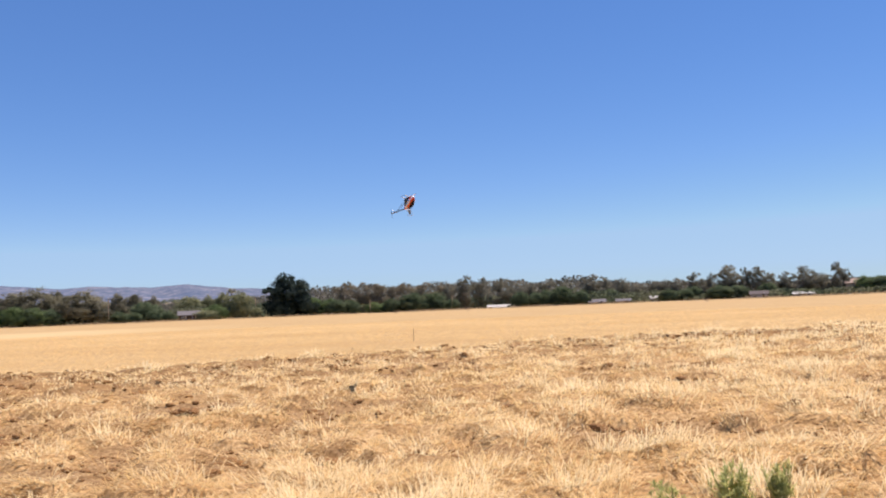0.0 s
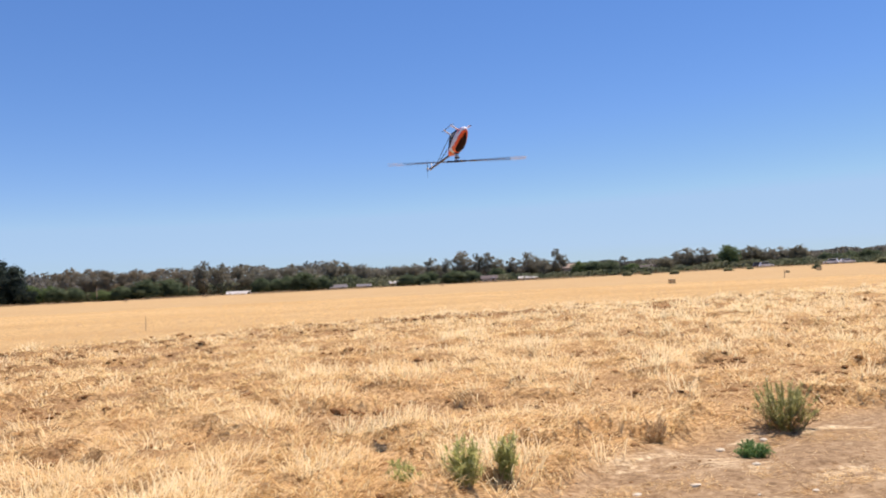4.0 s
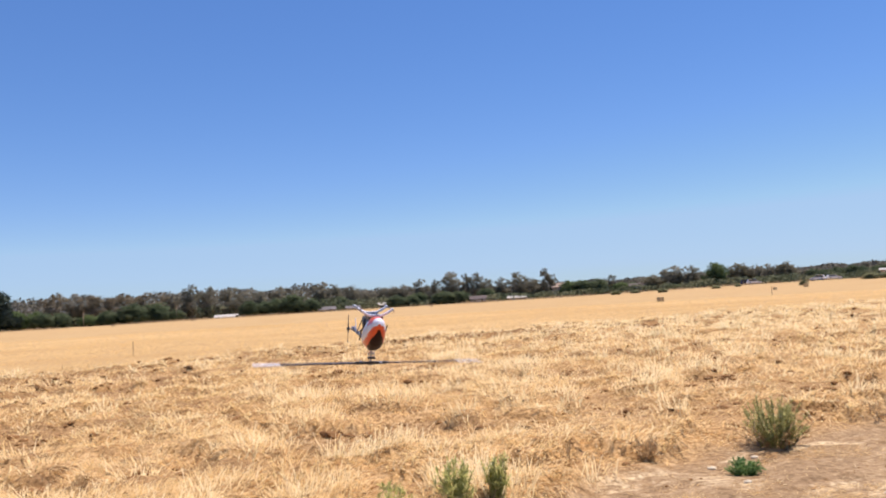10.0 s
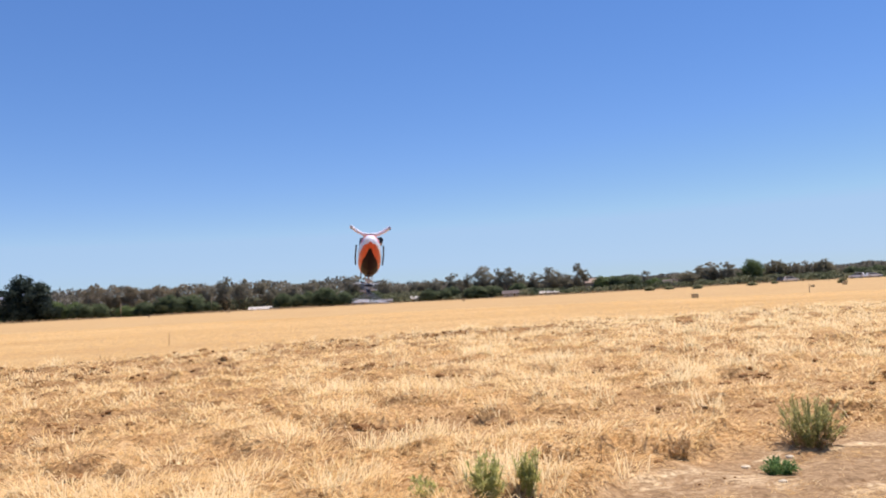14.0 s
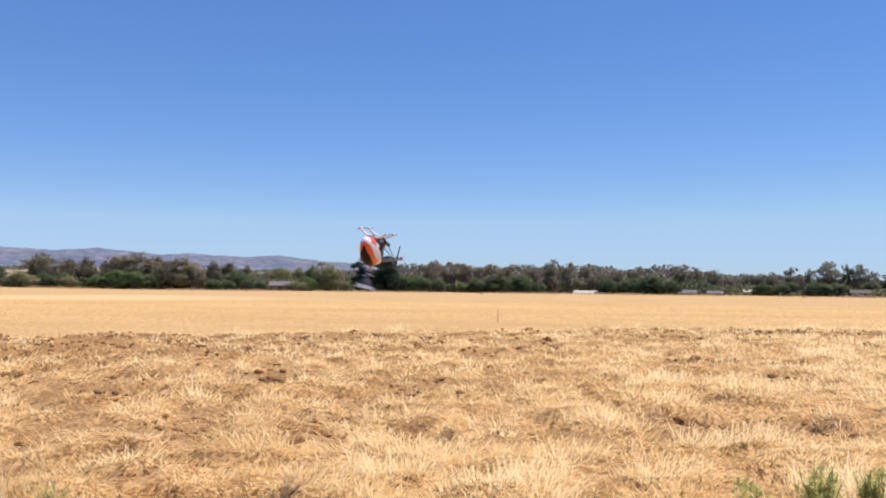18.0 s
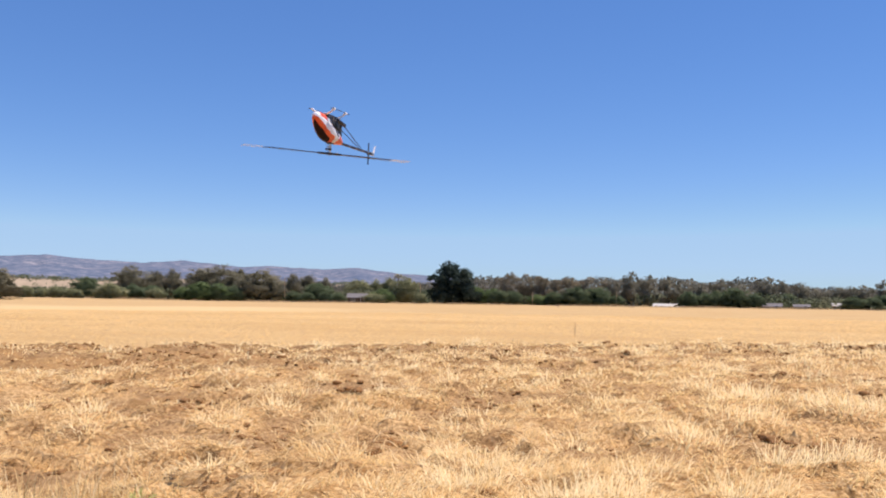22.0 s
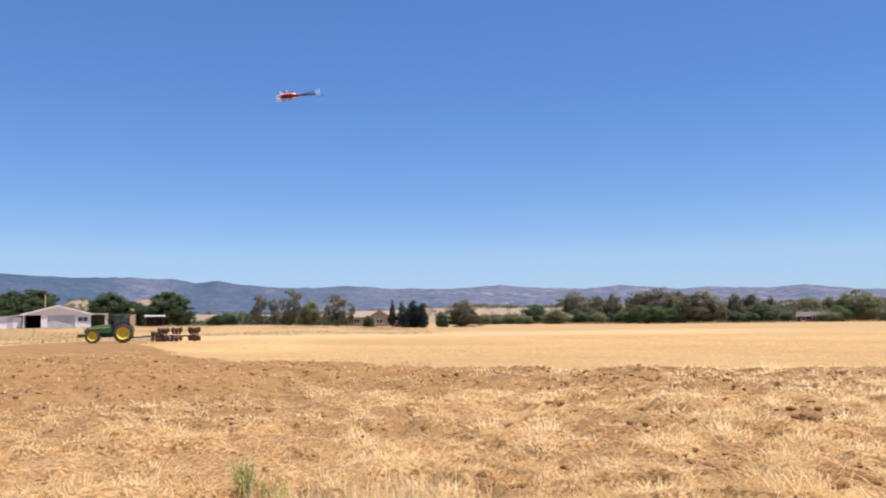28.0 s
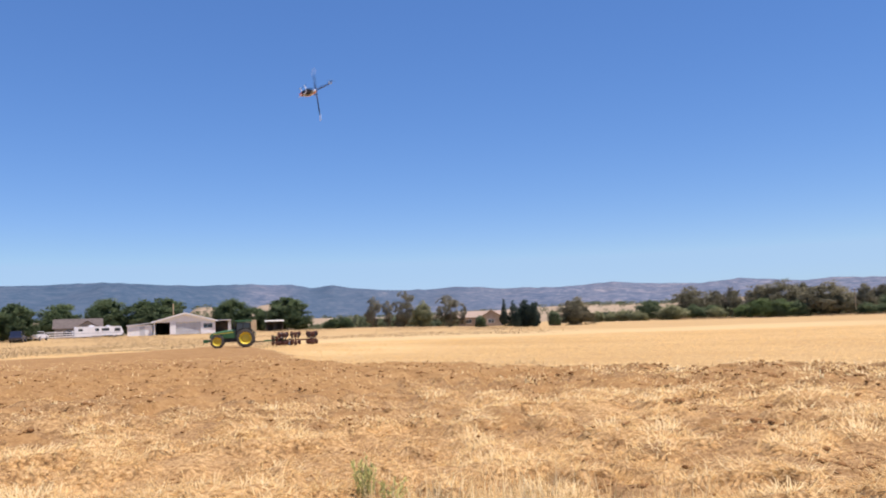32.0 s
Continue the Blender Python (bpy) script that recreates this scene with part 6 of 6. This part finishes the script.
def build_helicopter():
    ob = thing("model_helicopter", "orange and white model helicopter flying with dark canopy window", "helicopter")
    fl = canopy_pieces()
    can = part("canopy", fl["orange"], ORANGE, ob, "glossy orange canopy shell", True)
    part("canopy_side", fl["white"], GLOSSWHITE, can, "white canopy field", True)
    part("canopy_window", fl["black"], GLOSSBLACK, can, "black canopy window", True)
    for s in (-1, 1):
        part("side_stripe", tube([(0.20, s * 0.094, -0.33), (0.08, s * 0.099, -0.27), (-0.02, s * 0.097, -0.19)], 0.006, 6), GLOSSBLACK, can)
        part("side_frame", prism([(0.16, -0.41), (-0.14, -0.40), (-0.20, -0.30), (-0.22, -0.15), (0.06, -0.14), (0.10, -0.30)], s * 0.036, s * 0.039), CARBON, ob)
    part("engine", lathe([(0.004, -0.075), (0.050, -0.070), (0.054, 0.02), (0.046, 0.070), (0.004, 0.075)], "Y", 18, (-0.05, 0, -0.335)), CARBON, ob, "black engine case")
    part("engine_shroud", box((0.05, 0, -0.315), (0.20, 0.115, 0.105), 0.025), CARBON, ob)
    part("cooling_shroud", lathe([(0.030, -0.055), (0.066, -0.045), (0.066, 0.030), (0.030, 0.045)], "Y", 20, (-0.135, 0, -0.330)), CARBON, ob)
    for s in (-1, 1):
        part("servo", box((0.13, s * 0.052, -0.275), (0.055, 0.03, 0.045), 0.005), CARBON, ob)
        part("frame_post", rod((0.02, s * 0.040, -0.40), (-0.05, s * 0.040, -0.20), 0.007, seg=8), CHROME, ob)
    for k in range(5):
        part("cooling_fin", lathe([(0.02, 0), (0.05, 0), (0.05, 0.004), (0.02, 0.004)], "X", 14, (-0.10 - 0.011 * k, 0, -0.33)), CARBON, ob)
    part("muffler", rod((-0.02, -0.075, -0.37), (-0.20, -0.075, -0.34), 0.022, 0.02, 12), CARBON, ob)
    part("fuel_tank", box((0.06, 0, -0.37), (0.12, 0.065, 0.07), 0.012), GLOSSWHITE, ob)
    part("base_plate", box((0.04, 0, -0.412), (0.30, 0.075, 0.006)), CARBON, ob)
    for px in (0.18, -0.10):
        for s in (-1, 1):
            part("strut", tube([(px, 0.0, -0.405), (px, s * 0.05, -0.410), (px + 0.005, s * 0.092, -0.430), (px + 0.008, s * 0.131, -0.458)], 0.0112, 8), GLOSSWHITE, ob, "white landing strut")
    for s in (-1, 1):
        sk = part("skid", tube([(0.27, s * 0.133, -0.446), (0.24, s * 0.133, -0.461), (-0.20, s * 0.133, -0.461)], 0.0036, 8), CARBON, ob)
        for px in (0.188, -0.092):
            part("clamp", box((px, s * 0.133, -0.460), (0.050, 0.020, 0.020), 0.004), GLOSSWHITE, sk)
    # tail
    boom = part("tail_boom", rod((-0.16, 0, -0.152), (-1.13, 0, -0.152), 0.0155, seg=14), BOOMBLUE, ob, "dark blue tail boom")
    for px in (-0.46, -0.66, -0.86, -1.00):
        part("boom_band", rod((px, 0, -0.152), (px - 0.012, 0, -0.152), 0.0155, seg=14), GLOSSWHITE, boom)
    for s in (-1, 1):
        part("boom_brace", rod((-0.17, s * 0.045, -0.37), (-0.80, s * 0.012, -0.165), 0.0045, seg=6), CARBON, ob)
    part("tail_gearbox", box((-1.14, 0, -0.152), (0.05, 0.035, 0.04), 0.006), CHROME, ob)
    part("tail_fin", prism([(-1.10, -0.16), (-1.155, -0.16), (-1.185, -0.25), (-1.165, -0.255)], -0.024, -0.020), GLOSSWHITE, ob, "pale swept tail fin")
    part("tail_shaft", rod((-1.14, 0.0, -0.152), (-1.14, 0.055, -0.152), 0.005, seg=8), CHROME, ob)
    tail = part("tail_rotor", rod((0, -0.012, 0), (0, 0.012, 0), 0.014, seg=10), CARBON, ob)
    tail.location = (-1.14, 0.05, -0.152)
    for s in (-1, 1):
        b = part("tail_blade", box((0, 0, s * 0.078), (0.020, 0.004, 0.112), 0.001, (0, 0, 18)), BOOMBLUE, tail)
        part("blade_root", box((0, 0, s * 0.03), (0.014, 0.01, 0.03)), CARBON, b)
    # mast and head
    part("mast", rod((0, 0, -0.16), (0, 0, 0.02), 0.009, seg=10), CHROME, ob)
    part("servo_block", box((0.0, 0, -0.125), (0.085, 0.060, 0.035), 0.008), CARBON, ob)
    part("follower_arm", box((0.02, 0, -0.045), (0.05, 0.06, 0.016), 0.004), CARBON, ob)
    part("swashplate", lathe([(0.01, -0.012), (0.028, -0.008), (0.028, 0.008), (0.01, 0.010)], "Z", 18, (0, 0, -0.075)), CHROME, ob, "bare metal swashplate")
    for k in range(3):
        a = radians(120 * k + 60)
        part("pushrod", rod((0.032 * math.cos(a), 0.032 * math.sin(a), -0.15), (0.027 * math.cos(a), 0.027 * math.sin(a), -0.072), 0.0030, seg=6), CHROME, ob)
        part("link", rod((0.030 * math.cos(a), 0.030 * math.sin(a), -0.066), (0.022 * math.cos(a), 0.022 * math.sin(a), -0.004), 0.003, seg=6), CHROME, ob)
    rotor = part("main_rotor", box((0, 0, 0), (0.07, 0.032, 0.028), 0.006), CARBON, ob, "two-bladed main rotor")
    for s in (-1, 1):
        g = part("blade_grip", box((s * 0.085, 0, 0), (0.10, 0.032, 0.022), 0.006), CARBON, rotor, "dark blade grip")
        part("grip_arm", box((s * 0.075, s * 0.035, -0.006), (0.02, 0.05, 0.008), 0.002), CHROME, g)
        o = [(0.13, -0.016), (0.18, -0.025), (0.745, -0.025), (0.745, 0.023), (0.18, 0.025), (0.13, 0.016)]
        t = [(0.747, -0.025), (0.955, -0.025), (0.97, -0.010), (0.96, 0.020), (0.747, 0.025)]
        for nm, oo, mat, lb in (("blade", o, CARBON, "black carbon blade"), ("blade_tip", t, GLOSSWHITE, "white blade tip")):
            bm = bmesh.new()
            low = [bm.verts.new((s * px, s * py, -0.004 - 0.06 * py)) for px, py in oo]
            top = [bm.verts.new((s * px, s * py, 0.004 - 0.06 * py)) for px, py in oo]
            bm.faces.new(low[::-1]), bm.faces.new(top)
            for k in range(len(oo)):
                bm.faces.new((low[k], low[(k + 1) % len(oo)], top[(k + 1) % len(oo)], top[k]))
            part(nm, bm, mat, rotor, lb)
    return ob, rotor, tail


build_distance()
build_ground()
build_trees()
build_farm()
build_field_things()
build_tractor()
build_weeds()
build_clods()
build_straw()
heli, main_rotor, tail_rotor = build_helicopter()
heli.scale = (0.75, 0.75, 0.75)

# seconds, place of the rotor head, turn, rotor angle
FLIGHT = [
    (0, -0.900, 17.012, 3.524, -175.0, -1.4, -64.0, 24),
    (0.5, -0.023, 18.692, 3.400, 177.9, -3.6, -69.8, 312),
    (1, 0.807, 16.796, 2.874, -175.3, 2.1, -72.1, 21),
    (1.5, 1.147, 15.849, 2.561, -179.7, 2.2, -71.6, 22),
    (2, 2.038, 15.057, 2.769, 175.3, 0.8, -74.7, 6),
    (2.5, 2.440, 12.646, 2.875, -177.7, 3.7, -84.9, 16),
    (4.5, 2.753, 8.062, 2.867, 175.8, -6.1, -87.8, 270),
    (5, 2.873, 7.835, 2.987, 175.5, 0.7, -90.0, 342),
    (5.5, 2.866, 7.250, 2.673, -178.2, 3.1, -90.3, 240),
    (6, 2.735, 6.551, 2.439, 179.8, 2.5, -91.1, 279),
    (6.5, 2.491, 5.755, 2.395, -178.2, 2.5, -92.7, 21),
    (7, 2.427, 5.638, 2.768, 178.6, 2.1, -93.2, 258),
    (7.5, 2.290, 5.548, 2.653, 178.9, 2.0, -92.0, 318),
    (8, 1.963, 5.248, 2.264, 176.2, 1.6, -91.5, 261),
    (8.5, 1.670, 5.181, 2.159, 172.6, -3.5, -92.7, 336),
    (9, 1.385, 4.949, 1.935, 174.0, -4.1, -93.9, 270),
    (9.5, 1.289, 5.327, 1.589, 176.0, 2.3, -94.8, 9),
    (10, 1.103, 5.238, 1.286, 176.1, 5.5, -93.7, 265),
    (10.5, 1.035, 5.460, 1.122, 177.7, 13.2, -94.6, 222),
    (11, 1.004, 5.520, 1.106, 181.0, 13.0, -91.5, 315),
    (11.5, 1.020, 5.371, 1.205, 180.6, 7.9, -94.0, 207),
    (12, 1.008, 5.171, 1.300, 177.5, 3.6, -94.1, 294),
    (12.5, 1.016, 5.008, 1.429, 177.4, 0.4, -94.3, 7),
    (13, 0.916, 4.537, 1.515, 177.4, 1.7, -94.7, 312),
    (13.5, 0.825, 4.286, 1.605, 175.5, 5.2, -99.1, 2),
    (15.5, 0.380, 5.936, 1.836, 176.9, 2.4, -99.4, 354),
    (16, -0.009, 5.926, 1.548, 176.9, 3.5, -97.7, 282),
    (16.5, -0.441, 5.730, 1.580, 172.3, 3.2, -98.3, 246),
    (17, -0.879, 6.084, 1.699, 170.3, 3.5, -96.9, 129),
    (17.5, -1.146, 5.941, 1.564, 168.9, 2.5, -95.8, 255),
    (18, -1.310, 6.261, 1.727, 165.6, 3.4, -95.5, 344),
    (18.5, -1.297, 6.209, 2.091, 174.5, 3.9, -91.8, 69),
    (19, -1.471, 6.635, 2.621, 177.9, 1.7, -93.0, 309),
    (19.5, -1.593, 6.329, 2.589, 175.5, 1.6, -93.3, 228),
    (20, -1.743, 6.283, 2.335, 175.5, 2.8, -93.2, 341),
    (20.5, -1.835, 6.267, 2.383, 174.4, 1.9, -95.0, 273),
    (21, -1.962, 6.365, 2.457, 175.1, 2.8, -97.0, 336),
    (21.5, -2.046, 6.189, 2.637, 176.7, 2.2, -94.4, 63),
    (22, -2.368, 6.622, 2.832, 177.6, 1.7, -97.3, 222),
    (22.5, -2.332, 5.847, 2.391, 176.3, 3.2, -96.3, 332),
    (23, -2.723, 6.041, 2.428, 178.3, 0.7, -109.7, 84),
    (23.5, -3.140, 6.189, 2.788, -176.9, 0.3, -117.7, 333),
    (24, -3.454, 6.084, 2.982, -174.1, -0.6, -130.1, 54),
    (24.5, -3.655, 5.902, 3.505, -164.7, -1.8, -128.4, 336),
    (25, -4.071, 5.991, 4.926, -150.7, 0.7, -118.5, 153),
    (25.5, -6.427, 7.763, 6.650, -125.5, -1.9, -128.2, 120),
    (26.2, -9.391, 9.579, 6.458, -93.7, -0.8, -122.5, 53),
    (26.9, -11.395, 11.186, 5.806, -58.5, 0.1, -117.9, 68),
    (27.5, -12.886, 12.159, 4.828, -34.1, 1.0, -113.2, 68),
    (28, -12.927, 10.718, 6.150, -94.7, 15.2, -78.6, 3),
    (28.2, -13.070, 9.127, 5.908, -126.1, 9.5, -111.8, 9),
    (28.5, -12.760, 7.494, 5.824, -144.2, 7.1, -101.6, 285),
    (28.7, -12.631, 7.752, 5.742, -142.1, 6.6, -102.6, 282),
    (29, -13.678, 9.033, 5.660, -89.3, 6.1, -91.9, 21),
    (29.5, -14.334, 10.621, 4.042, -12.6, 0.7, -116.5, 36),
    (30, -14.371, 10.488, 5.079, 21.8, 13.3, -93.3, 71),
    (30.3, -15.169, 9.492, 5.837, -25.7, 18.9, -95.8, 40),
    (30.5, -15.967, 8.496, 6.595, -74.5, 20.9, -102.0, 24),
    (31, -15.521, 8.125, 5.658, -78.7, 9.0, -53.3, 21),
    (31.5, -18.219, 9.908, 4.949, -2.5, 5.0, -83.9, 198),
    (31.8, -16.957, 10.195, 5.906, 45.3, -21.3, -133.6, 150),
    (32, -15.695, 10.482, 6.863, 95.1, 1.5, -185.3, 70),
]


def motions():
    walk(heli, [(t, pose(*m)) for t, *m, a in FLIGHT])
    spins, angle = [], FLIGHT[0][7]
    tails = []
    for (t0, *_, a0), (t1, *_, a1) in zip(FLIGHT, FLIGHT[1:]):
        # the two blades look alike every half turn; about four turns a second keep the steps between rows small
        n = max(1, round((t1 - t0) * 30))
        step = (a1 - angle) % 180
        while step + 180 < n * 84:
            step += 180
        for k in range(n):
            spins.append((t0 + (t1 - t0) * k / n, pose(0, 0, 0, 0, 0, angle + step * k / n)))
        angle += step
    spins.append((FLIGHT[-1][0], pose(0, 0, 0, 0, 0, angle)))
    walk(main_rotor, spins)
    for k in range(321):
        tails.append((k * 0.1, pose(-1.14, 0.05, -0.152, 0, 72 * k % 360, 0)))
    walk(tail_rotor, tails)


motions()
